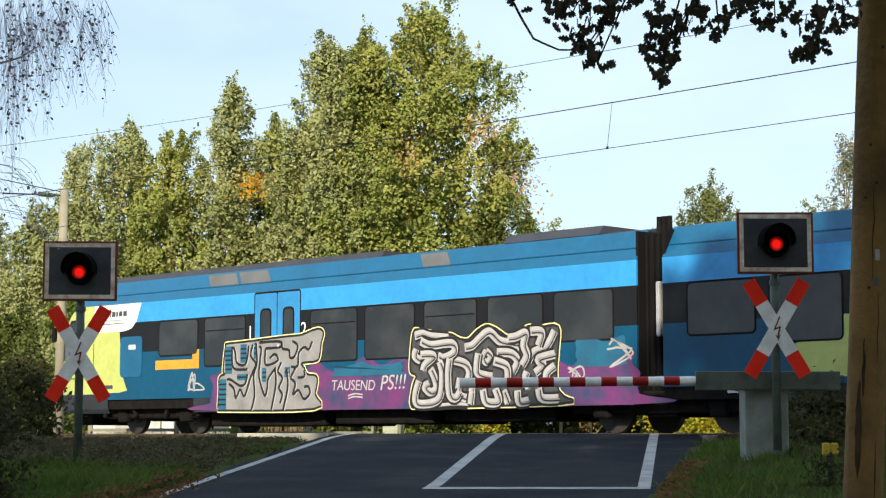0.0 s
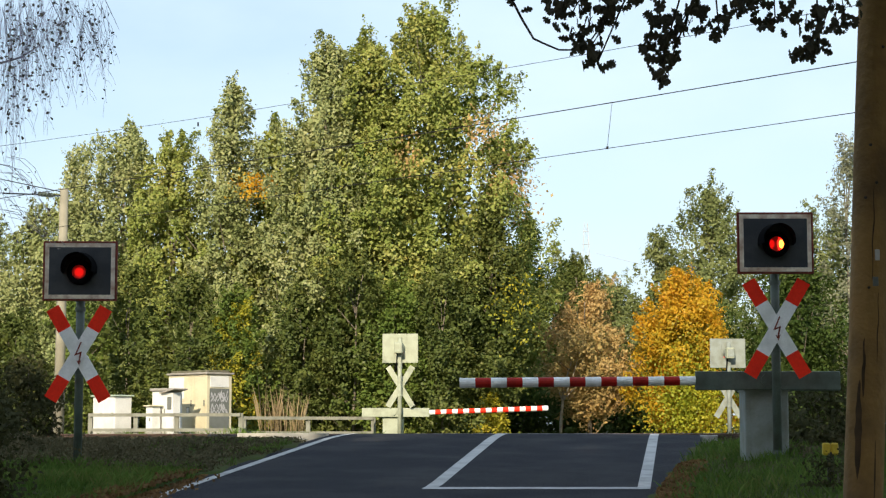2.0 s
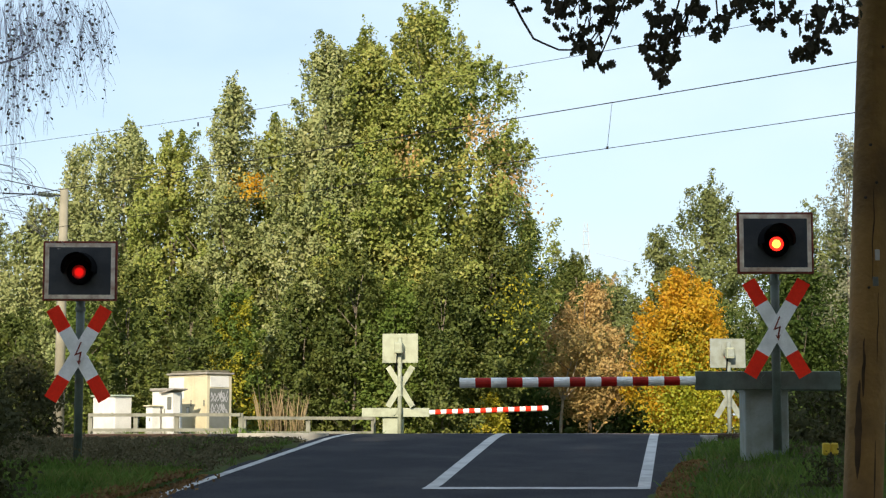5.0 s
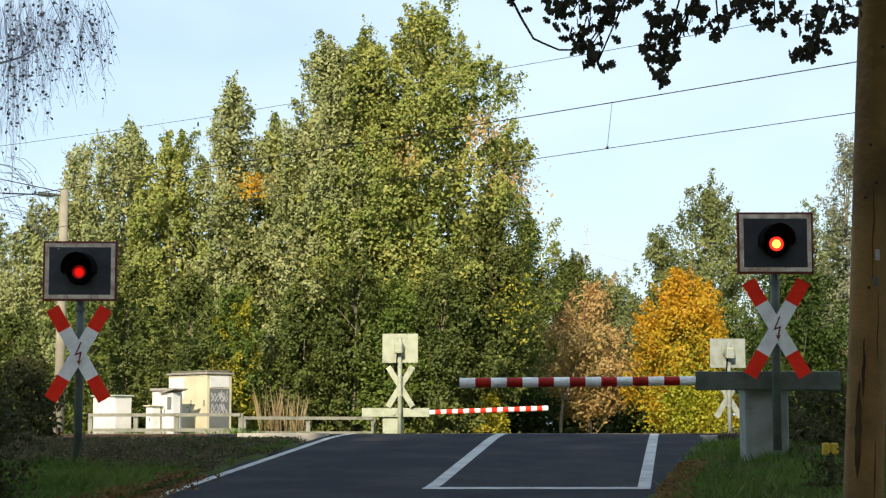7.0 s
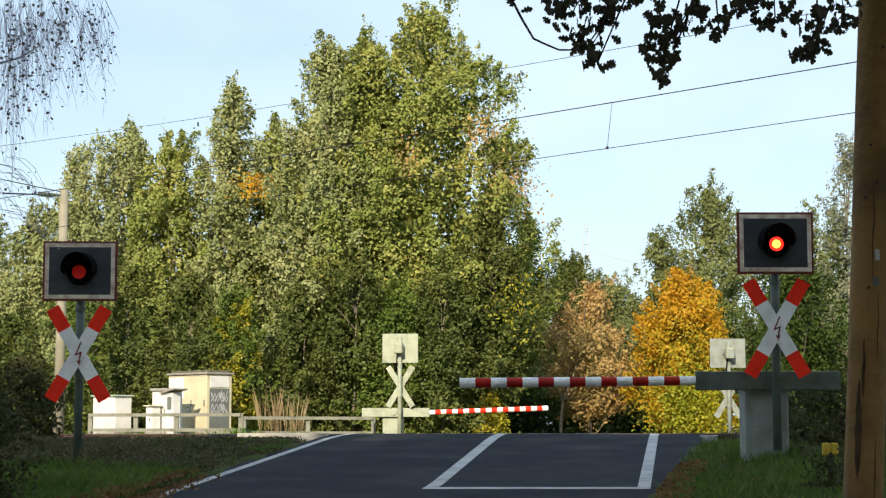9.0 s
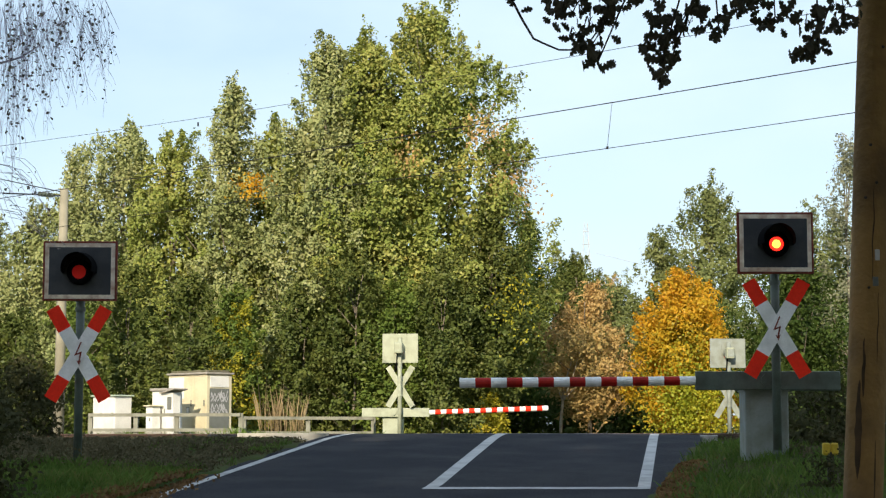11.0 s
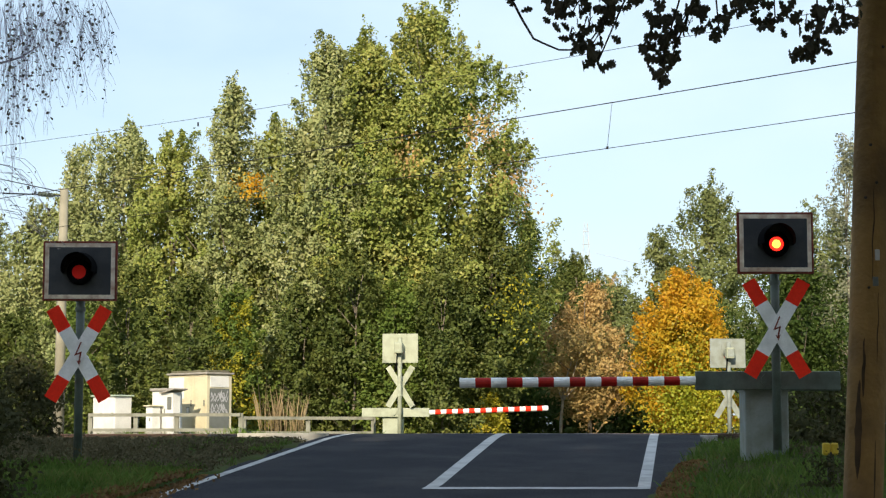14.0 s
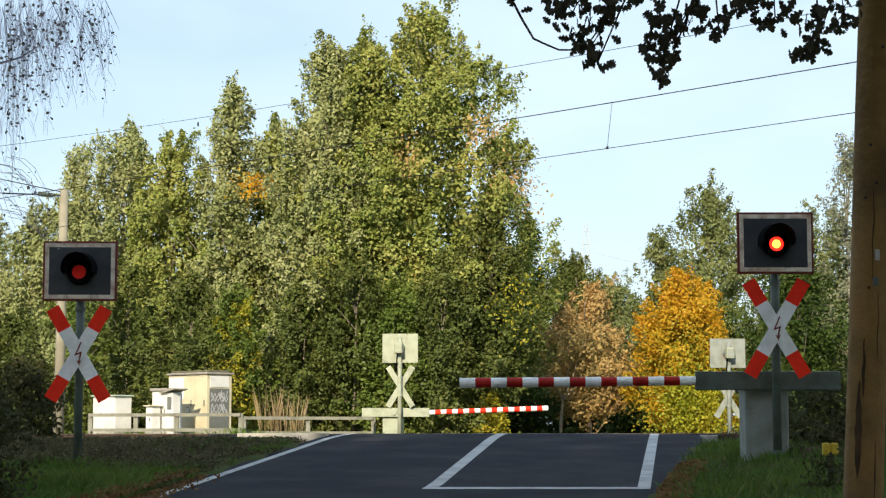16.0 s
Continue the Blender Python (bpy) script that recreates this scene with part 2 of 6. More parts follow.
def chain(points, r0, r1=None, seg=6, bm=None):
    """A tapering tube along points."""
    bm = bm or bmesh.new()
    r1 = r0 if r1 is None else r1
    k = len(points)
    rings = []
    for i, p in enumerate(points):
        a, b = Vector(points[max(i - 1, 0)]), Vector(points[min(i + 1, k - 1)])
        q = (b - a).to_track_quat("Z", "Y").to_matrix()
        r = r0 + (r1 - r0) * i / max(k - 1, 1)
        rings.append([bm.verts.new(Vector(p) + q @ Vector((r * math.cos(2 * math.pi * j / seg), r * math.sin(2 * math.pi * j / seg), 0))) for j in range(seg)])
    for u, v in zip(rings, rings[1:]):
        for j in range(seg):
            bm.faces.new((u[j], u[(j + 1) % seg], v[(j + 1) % seg], v[j]))
    bm.faces.new(rings[0][::-1])
    bm.faces.new(rings[-1])
    return bm


def plate(pts, y0, y1, bm=None):
    """A flat plate: an outline in x and z, thick from y0 (front) to y1."""
    bm = bm or bmesh.new()
    a = [bm.verts.new((x, y0, z)) for x, z in pts]
    b = [bm.verts.new((x, y1, z)) for x, z in pts]
    fs = [bm.faces.new(a), bm.faces.new(b[::-1])]
    k = len(pts)
    for i in range(k):
        fs.append(bm.faces.new((a[i], b[i], b[(i + 1) % k], a[(i + 1) % k])))
    bmesh.ops.recalc_face_normals(bm, faces=fs)
    return bm


def rounded(x0, x1, z0, z1, r, n=5):
    out = []
    for cx, cz, a in ((x1 - r, z1 - r, 0), (x0 + r, z1 - r, 90), (x0 + r, z0 + r, 180), (x1 - r, z0 + r, 270)):
        out += [(cx + r * math.cos(radians(a + 90 * i / n)), cz + r * math.sin(radians(a + 90 * i / n))) for i in range(n + 1)]
    return out


def extrude_x(profile, x0, x1, bm=None, closed=True):
    """A bar along x with a profile in y and z."""
    bm = bm or bmesh.new()
    a = [bm.verts.new((x0, y, z)) for y, z in profile]
    b = [bm.verts.new((x1, y, z)) for y, z in profile]
    k = len(profile)
    fs = [bm.faces.new((a[i], a[(i + 1) % k], b[(i + 1) % k], b[i])) for i in range(k if closed else k - 1)]
    if closed:
        fs += [bm.faces.new(a[::-1]), bm.faces.new(b)]
    bmesh.ops.recalc_face_normals(bm, faces=fs)
    return bm


def quads(name, v, material, parent=None, label=""):
    """One mesh out of many loose four-cornered faces: v is an array (faces, 4, 3)."""
    n = len(v)
    me = bpy.data.meshes.new(name)
    me.vertices.add(4 * n)
    me.loops.add(4 * n)
    me.polygons.add(n)
    me.vertices.foreach_set("co", np.ascontiguousarray(v, dtype=np.float32).ravel())
    me.loops.foreach_set("vertex_index", np.arange(4 * n, dtype=np.int32))
    me.polygons.foreach_set("loop_start", np.arange(0, 4 * n, 4, dtype=np.int32))
    me.update(calc_edges=True)
    me.materials.append(material)
    ob = new(name, me)
    if parent is not None:
        ob.parent = parent
    return tagged(ob, label)


def leaves_at(c, size, rng, up=0.5, ratio=0.62, facing=None):
    """Pointed, slightly folded leaf faces round the centres c, turned at random."""
    n = len(c)
    d = rng.normal(size=(n, 3))
    d /= np.linalg.norm(d, axis=1, keepdims=True)
    nor = rng.normal(size=(n, 3)) + np.array([-0.5 * up, -1.0 * up, up])      # leaves turn to the light
    if facing is not None:
        nor = nor * 0.6 + facing
    w = np.cross(d, nor)
    w /= np.linalg.norm(w, axis=1, keepdims=True) + 1e-9
    nn = np.cross(w, d)
    s = (size * rng.uniform(0.65, 1.3, n))[:, None]
    a, b = d * s * 0.5, w * s * 0.5 * ratio
    fold = nn * s * 0.12
    return np.stack([c - a, c + b + fold - a * 0.1, c + a, c - b + fold - a * 0.1], axis=1)


# ---- ground ----
TRACK = pose(1.018, 37.768, 0, 0, 0, -45)      # the track's middle; x along it, y away from the road's near end
TRACK_INV = TRACK.inverted()


def road_mid(y):
    return -0.25 + 0.128 * (y - 22.2)


def road_z(y):
    """Level, then a ramp up to the crossing, a level crossing, and down again."""
    t = -0.063 * (33.0 - y)
    t = max(t, -1.72)
    if y > 46:
        t = -0.05 * (y - 46)
        return max(t, -1.0)
    return min(t, 0.0) if y < 31 or y > 35 else -0.063 * max(0.0, (35 - y)) ** 2 / 8 * 1.0 - 0.0


def road_right(y):
    """The asphalt widens from the stop line towards the crossing."""
    return float(np.interp(y, [21, 31], [2.86, 3.5]))


def hump(x, y):
    return noise.noise((x * 0.25, y * 0.25, 3.1)) * 0.16 + noise.noise((x * 0.9, y * 0.9, 7.7)) * 0.05


def ground_z(x, y):
    d = max(road_mid(y) - 3.15 - x, x - road_mid(y) - road_right(y))
    p = (TRACK_INV @ Vector((x, y, 0))).y
    base = min(road_z(y) if y < 34 else -0.05, -0.12)
    cap = -0.16 if y < 60 else -0.1
    k = min(max(d / (2.0 if x > 0 else 1.4), 0.0), 1.0)
    verge = base + 0.02 + (0.20 if x > 0 else 0.03) * k + hump(x, y) * k * (1.0 if x > 0 else 0.6)
    if x > 0 and y < 36:
        verge += 0.12 * k
    verge = min(verge, -0.30) if abs(p) < 3.6 else verge
    if p > 3.6:
        verge = min(verge, -0.12) - 0.25 * min((p - 3.6) / 6, 1)
    if d < -0.12:
        return base - 0.16
    verge = min(verge, cap - 0.02 * max(0, 30 - y))
    far = min(max((math.hypot(x, y - 30) - 150) / 300, 0), 1)
    return verge * (1 - far) - 1.0 * far


def make_ground():
    def axis(near0, near1, step, far):
        a = list(np.arange(near0, near1, step))
        s, lo, hi = step, near0, near1
        left, right = [], []
        while hi < far:
            right.append(hi)
            s *= 1.3
            hi += s
        s = step
        while lo > -far:
            s *= 1.3
            lo -= s
            left.append(lo)
        return left[::-1] + a + right + [far]
    xs, ys = axis(-12, 12, 0.3, 2500), axis(8, 46, 0.35, 2500)
    bm = bmesh.new()
    g = [[bm.verts.new((x, y, ground_z(x, y))) for x in xs] for y in ys]
    for r, s in zip(g, g[1:]):
        for i in range(len(xs) - 1):
            bm.faces.new((r[i], r[i + 1], s[i + 1], s[i]))
    tagged(part("ground", bm, GROUND, smooth=True), "grassy ground with leaf litter and low humps", "ground", kind="structure")


def strip(name, ys, left, right, lift, material, label, category, parent=None, kind="structure"):
    bm = bmesh.new()
    rows = []
    for y in ys:
        z = road_z(y) + lift
        a, b = road_mid(y) + left(y), road_mid(y) + right(y)
        n = 8 if b - a > 1 else 1
        rows.append([bm.verts.new((a + (b - a) * i / n, y, z - 0.0)) for i in range(n + 1)] + [bm.verts.new((b, y, z - 0.14)), bm.verts.new((a, y, z - 0.14))] if lift == 0 else
                    [bm.verts.new((a + (b - a) * i / n, y, z)) for i in range(n + 1)])
    for r, s in zip(rows, rows[1:]):
        k = len(r)
        for i in range(k if lift == 0 else k - 1):
            bm.faces.new((r[i], r[(i + 1) % k], s[(i + 1) % k], s[i]))
    bmesh.ops.recalc_face_normals(bm, faces=bm.faces[:])
    ob = part(name, bm, material, parent, smooth=lift != 0)
    return tagged(ob, label, category, kind=kind)


def make_road():
    ys = list(np.arange(-40, 20, 4.0)) + list(np.arange(20, 46, 0.5)) + list(np.arange(46, 140, 6.0))
    road = strip("road", ys, lambda y: -3.15, road_right, 0, ASPHALT, "dark asphalt road ramp up to the level crossing", "road")
    yy = list(np.arange(14, 34.6, 0.4))
    strip("edge_line", yy, lambda y: -3.0, lambda y: -2.87, 0.005, LINE, "worn white edge line", "", road, "")
    strip("edge_line", [y for y in yy if y > 22.1], lambda y: 2.60, lambda y: 2.76, 0.005, LINE, "worn white edge line", "", road, "")
    strip("centre_line", [y for y in yy if y > 22.1], lambda y: -0.22 * max(0.0, (y - 23) / 10), lambda y: 0.17 - 0.20 * max(0.0, (y - 23) / 10), 0.005, LINE, "worn white centre line", "", road, "")
    strip("stop_line", [22.12, 22.38], lambda y: 0.0, lambda y: 2.76, 0.009, LINE, "thin white stop line", "", road, "")


def make_track():
    track = thing("track", TRACK, "rusty steel rails on concrete sleepers in brown ballast", "railway track", kind="structure")
    for y in (-0.7535, 0.7535):
        prof = [(-0.036, 0), (0.036, 0), (0.036, -0.04), (0.01, -0.055), (0.01, -0.14), (0.07, -0.16), (0.07, -0.172), (-0.07, -0.172), (-0.07, -0.16), (-0.01, -0.14), (-0.01, -0.055), (-0.036, -0.04)]
        part("rail", extrude_x([(y + a, b) for a, b in prof], -700, 500), RAILSTEEL, track, "rusty rail")
        part("rail_head", box(-700, 500, y - 0.03, y + 0.03, -0.002, 0.003), RAILTOP, track, "shiny running surface")
    bm = extrude_x([(-2.9, -0.62), (-1.55, -0.19), (1.55, -0.19), (2.9, -0.62)], -700, 500)
    part("ballast_bed", bm, BALLAST, track, "brown crushed stone ballast")
    rng = np.random.default_rng(5)
    n = 9000
    x = rng.uniform(-26, 12, n)
    y = np.where(rng.random(n) < 0.75, rng.uniform(-2.8, -0.8, n), rng.uniform(-0.65, 2.2, n))
    z = -0.19 - np.maximum(0, np.abs(y) - 1.55) * 0.31
    c = np.stack([x, y, z], 1)
    v = []
    for k in range(3):
        v.append(leaves_at(c + rng.normal(scale=0.006, size=c.shape) + [0, 0, 0.012], 0.062, rng, 1.5, 0.9))
    tagged(quads("ballast_stones", np.concatenate(v), STONE, track, "loose grey ballast stones"), kind="stuff")
    sl = bmesh.new()
    box(-0.13, 0.13, -1.3, 1.3, -0.36, -0.175, sl, 0.015)
    first = part("sleeper", sl, SLEEPER, track)
    first.location.x = -34
    for i in range(1, 90):
        o = first.copy()
        scene.collection.objects.link(o)
        o.location.x = -34 + 0.6 * i
    # level surface between and beside the rails at the crossing
    for y0, y1 in ((-1.9, -0.80), (-0.69, 0.69), (0.80, 1.9)):
        part("crossing_panel", box(-7.1, 2.6, y0, y1, -0.15, -0.012, None, 0.01), ASPHALT, track, "dark crossing panel")
    return track


make_ground()
make_road()
make_track()


# ---- trees ----
def crown_centres(rng, count, h0, h1, radius, prof):
    """Centres of leaf clusters near the surface of an uneven crown."""
    hs = np.array([p[0] for p in prof])
    rs = np.array([p[1] for p in prof])
    out = []
    ph = rng.uniform(0, 6.28, 8)
    while len(out) < count:
        f, a = rng.random(), rng.uniform(0, 2 * math.pi)
        r = float(np.interp(f, hs, rs))
        if rng.random() > r + 0.12:
            continue
        bumpy = 0.94 + 0.13 * math.sin(3 * a + ph[0] + 5 * f) + 0.13 * math.sin(5 * a + ph[1] - 9 * f) + 0.12 * math.sin(17 * f + ph[2] + 2 * a)
        q = math.sqrt(rng.uniform(0.16, 1.0))
        out.append((radius * r * q * bumpy * math.cos(a), radius * r * q * bumpy * math.sin(a), h0 + (h1 - h0) * f))
    return np.array(out)


def boughs(rng, count, h0, h1, radius, prof):
    """Clusters gathered into boughs that rise outwards, with gaps between them."""
    k = max(8, count // 6)
    b = crown_centres(rng, k, h0, h1, radius, prof)
    pick = rng.integers(0, k, count)
    dirs = b * np.array([1, 1, 0])
    dirs /= np.linalg.norm(dirs, axis=1, keepdims=True) + 0.25
    dirs[:, 2] = rng.uniform(0.4, 1.3, k)
    s = rng.uniform(-0.9, 0.8, count)[:, None] * min(1.0, radius * 0.30)
    jit = rng.normal(size=(count, 3)) * 0.16 * min(1.5, radius * 0.5)
    c = b[pick] + dirs[pick] * s + jit
    c[:, 2] = np.clip(c[:, 2], h0 * 0.5, h1 + 0.2)
    even = crown_centres(rng, int(count * 0.58), h0, h1, radius, prof)
    spire = np.stack([rng.normal(scale=0.16, size=8), rng.normal(scale=0.16, size=8), h1 - rng.uniform(0.02, 0.14, 8) * (h1 - h0)], 1)
    return np.concatenate([c[:count - len(even)], even, spire])


ROUND = [(0, 0.45), (0.15, 0.85), (0.4, 1.0), (0.65, 0.82), (0.85, 0.48), (1.0, 0.1)]
CONE = [(0, 0.7), (0.12, 0.95), (0.3, 1.0), (0.55, 0.78), (0.78, 0.45), (0.93, 0.2), (1.0, 0.06)]
COLUMN = [(0, 0.8), (0.3, 1.0), (0.6, 0.95), (0.8, 0.70), (0.93, 0.36), (1.0, 0.08)]
BROAD = [(0, 0.6), (0.15, 0.85), (0.38, 1.0), (0.5, 0.9), (0.63, 0.76), (0.78, 0.62), (0.89, 0.30), (1.0, 0.02)]
FLAME = [(0, 0.8), (0.3, 1.0), (0.55, 0.9), (0.8, 0.6), (0.93, 0.35), (1.0, 0.08)]
BUSH = [(0, 0.9), (0.3, 1.0), (0.7, 0.8), (1.0, 0.25)]


def tree(name, label, x, y, z, h, base, radius, prof, leafy, clusters, per, size, seed, sigma=0.42, trunk=0.16, group="", category="tree", extra=None, tips=0):
    rng = np.random.default_rng(seed)
    t = thing(name, pose(x, y, z), label, category, group)
    far = y > 40
    per, size = (int(per * 2.75), size * 0.44) if far else (per, size)
    c = boughs(rng, clusters, base, h, radius, prof) if far else crown_centres(rng, clusters, base, h, radius, prof)
    n = len(c) * per
    out = c * np.array([1, 1, 0])
    out /= np.linalg.norm(out, axis=1, keepdims=True) + 0.3
    if far:        # each cluster is a shoot that rises outwards and thins to its tip
        rise = np.clip(c[:, 2] / h, 0, 1)[:, None]
        way = out * rng.uniform(0.25, 1.0, (len(c), 1)) * (1.15 - 0.75 * rise) + rng.normal(size=c.shape) * 0.22
        way[:, 2] += rng.uniform(0.25, 0.7, len(c)) + 0.65 * rise[:, 0]
        way /= np.linalg.norm(way, axis=1, keepdims=True)
        ln = rng.uniform(1.5, 3.7, (len(c), 1)) * sigma
        s = np.sqrt(rng.random((n, 1)))
        axis = np.repeat(way * ln, per, axis=0)
        wide = np.repeat(rng.uniform(0.6, 1.15, len(c)), per)[:, None] * sigma * 0.84
        off = axis * (1.25 * s - 0.5) + rng.normal(size=(n, 3)) * np.array([1, 1, 0.7]) * wide * (1.12 - 0.92 * s)
    else:
        wide = np.repeat(rng.uniform(0.55, 1.25, len(c)), per)[:, None]
        off = rng.normal(size=(n, 3)) * np.array([sigma, sigma, sigma * 0.55]) * wide
        off[:, 2] += 0.25 * sigma - 0.45 * np.hypot(off[:, 0], off[:, 1])
    pts = np.repeat(c, per, axis=0) + off
    if tips:       # slender upright shoots that break the outline
        high = np.argsort(np.hypot(c[:, 0], c[:, 1]) / radius + 1.6 * c[:, 2] / h)[-tips * 9:]
        k = c[rng.choice(high, tips * 4, replace=False)]
        for q in k:
            m = int(per * rng.uniform(0.12, 0.3))
            ln = rng.uniform(0.5, 1.1)
            s = rng.random(m)
            pts = np.concatenate([pts, q + np.stack([rng.normal(scale=0.09, size=m) * (1.2 - s) + rng.normal(scale=0.16) * s, rng.normal(scale=0.09, size=m) * (1.2 - s), s * ln + 0.2], 1)])
    pts[:, 2] = np.maximum(pts[:, 2], 0.05)
    # the leaves of a shoot share a facing: outwards, upwards and to the light
    face = out * 1.0 + rng.normal(size=c.shape) * 0.55 + np.array([0, 0, 0.75])
    face = np.repeat(face, per, axis=0) + off / (sigma + 0.01) * 0.8
    face = np.concatenate([face, np.tile([0.0, -0.5, 0.8], (len(pts) - len(face), 1))])
    v = leaves_at(pts, size, rng, 0.35, 0.66, face)
    if far and leafy is not GREY_LEAF:       # the shaded leaves inside the crown
        core = crown_centres(rng, len(c) * (11 if category == "tree" else 4), base, h * 0.92, radius * 0.62, prof)
        v = np.concatenate([v, leaves_at(core, size * 1.7, rng, 0.2, 0.8)])
    quads("crown", v, leafy, t)
    bm = bmesh.new()
    kinks = [(rng.normal(scale=0.12) * i * radius * 0.15, rng.normal(scale=0.12) * i * radius * 0.15, h * 0.93 * i / 5) for i in range(6)]
    kinks[0] = (0, 0, -0.4)
    chain(kinks, trunk, trunk * 0.18, 8, bm)
    part("trunk", bm, BARK, t, smooth=True)
    for q in c[rng.permutation(len(c))[:16]]:
        f = min(max(q[2] / h * 0.8 - 0.05, 0.05), 0.8) * 5
        i = min(int(f), 4)
        a = Vector(kinks[i]).lerp(Vector(kinks[i + 1]), f - i)
        e = Vector(q)
        part("limb", chain([a, a.lerp(e, 0.5) + Vector((0, 0, -0.1)), e], trunk * 0.3, trunk * 0.06, 5), BARK, t)
    if extra:
        for (ex, ey, ez), s, k, em, lab in extra:
            p = rng.normal(size=(k, 3)) * np.array(s) + np.array([ex, ey, ez])
            quads("branch_leaves", leaves_at(p, size * 1.05, rng), em, t, lab)
    return t


# the dense wood behind the first row
for i in range(11):
    tree("tree", "dense green tree of the wood behind the railway", -25 + i * 2.7, 79, -0.5, 7.6 + 1.2 * math.sin(i * 2.3), 0.2, 2.3, COLUMN, MIDGREEN, 60, 26, 0.55, 220 + i, 0.6, 0.15, "wood behind the railway")
GL = "tall green broadleaf tree turning yellow beyond the railway"
tree("tree", GL, -0.6, 64.5, -0.3, 15.3, 1.5, 4.7, BROAD, POPLAR, 660, 55, 0.30, 11, 0.40, 0.22, "trees beyond the railway", tips=22,
     extra=[((3.0, -1.5, 8.8), (0.5, 0.4, 0.7), 500, BROWN, "orange-brown leaves"), ((1.9, -3.2, 10.6), (0.35, 0.3, 0.4), 220, BROWN, "orange-brown leaves"), ((-0.6, -3.4, 9.6), (0.3, 0.3, 0.4), 120, BROWN, "orange-brown leaves")])
_t = bpy.data.objects["tree"]
part("bough", chain([(-0.25, -3.3, 7.0), (-0.32, -3.9, 7.9), (-0.36, -4.0, 8.5), (-0.5, -3.9, 9.4)], 0.055, 0.02, 6), BARK, _t, "pale forked bough")
part("bough", chain([(-0.32, -3.9, 7.9), (-0.1, -4.1, 8.2), (0.2, -4.1, 8.6)], 0.045, 0.02, 6), BARK, _t, "pale forked bough")
tree("tree", GL, -2.8, 63.0, -0.3, 14.2, 1.2, 2.6, CONE, POPLAR, 420, 55, 0.29, 12, 0.40, 0.18, "trees beyond the railway", tips=12)
tree("tree", GL, -4.1, 62.5, -0.3, 13.5, 1.0, 1.9, COLUMN, POPLAR_PALE, 330, 50, 0.29, 13, 0.38, 0.16, "trees beyond the railway", tips=10)
tree("tree", "slender green tree with an orange branch", -7.95, 68, -0.3, 13.0, 1.0, 2.5, CONE, POPLAR_PALE, 300, 50, 0.29, 14, 0.36, 0.14, "trees beyond the railway", tips=10,
     extra=[((1.0, -2.2, 9.3), (0.42, 0.2, 0.26), 300, ORANGE, "bright orange leaves")])
tree("tree", GL, -6.3, 69, -0.3, 12.0, 1.0, 2.1, COLUMN, POPLAR, 240, 50, 0.29, 15, 0.36, 0.14, "trees beyond the railway", tips=8)
tree("tree", GL, -10.3, 69, -0.3, 11.6, 1.0, 2.2, COLUMN, POPLAR, 260, 50, 0.29, 16, 0.36, 0.14, "trees beyond the railway", tips=10)
tree("tree", "pale green slender tree beyond the railway", -12.3, 70, -0.3, 11.7, 1.0, 2.3, COLUMN, POPLAR_PALE, 280, 50, 0.29, 17, 0.36, 0.14, "trees beyond the railway", tips=12)
tree("tree", "pale green slender tree beyond the railway", -14.2, 71, -0.3, 11.0, 1.0, 2.1, COLUMN, POPLAR_PALE, 240, 45, 0.29, 18, 0.36, 0.14, "trees beyond the railway", tips=9)
tree("tree", "pale green slender tree beyond the railway", -16.3, 72, -0.3, 8.9, 0.8, 1.9, COLUMN, POPLAR_PALE, 220, 42, 0.29, 19, 0.36, 0.12, "trees beyond the railway", tips=5)
tree("tree", "pale green slender tree beyond the railway", -18.8, 73, -0.3, 9.0, 0.8, 2.0, COLUMN, POPLAR_PALE, 220, 42, 0.29, 20, 0.36, 0.12, "trees beyond the railway", tips=5)
tree("tree", "small tree with yellowing leaves beside the tall ones", 1.7, 62, -0.3, 7.3, 1.4, 1.7, ROUND, SHRUBLEAF, 150, 45, 0.28, 21, 0.36, 0.10, "trees beyond the railway",
     extra=[((0.7, -1.6, 4.5), (0.42, 0.3, 0.62), 260, YELLOW_LEAF, "yellow leaves")])
tree("tree", "bright orange and yellow autumn tree beside the road", 9.30, 70, -0.4, 6.2, 0.7, 2.05, FLAME, ORANGE, 240, 46, 0.28, 22, 0.40, 0.10,
     extra=[((0.15, -2.0, 1.55), (0.85, 0.30, 0.80), 4500, LIME_LEAF, "yellow-green leaves")])
_b = tree("tree", "brownish autumn tree beside the road", 5.8, 72, -0.4, 6.0, 1.0, 2.1, ROUND, BROWN, 170, 40, 0.25, 23, 0.34, 0.10)
part("stem", chain([(-1.2, -0.2, -0.4), (-1.16, -0.3, 1.0), (-1.05, -0.3, 2.2), (-0.7, -0.2, 3.4)], 0.085, 0.03, 8), PALE_BARK, _b, "pale leaning stem", smooth=True)
for _k in ((-1.9, -1.2, 3.2), (-0.4, -1.5, 3.9), (0.5, -1.6, 3.4)):
    part("limb", chain([(-1.1, -0.3, 1.7), ((_k[0] - 1.1) / 2, -0.9, 2.6), _k], 0.035, 0.01, 5), PALE_BARK, _b, "pale bare branch")
tree("tree", "tall green tree far along the road", 14.1, 95, -0.5, 13.1, 1.5, 3.0, ROUND, FARGREEN, 230, 42, 0.36, 24, 0.5, 0.2, "far trees", tips=5)
tree("tree", "tall green tree far along the road", 11.6, 97, -0.5, 10.5, 1.5, 2.3, ROUND, FARGREEN, 170, 40, 0.36, 25, 0.5, 0.2, "far trees", tips=5)
tree("tree", "tall green tree far along the road", 4.6, 100, -0.5, 11.9, 1.5, 2.2, ROUND, DARKGREEN, 190, 40, 0.36, 26, 0.5, 0.2, "far trees", tips=4)
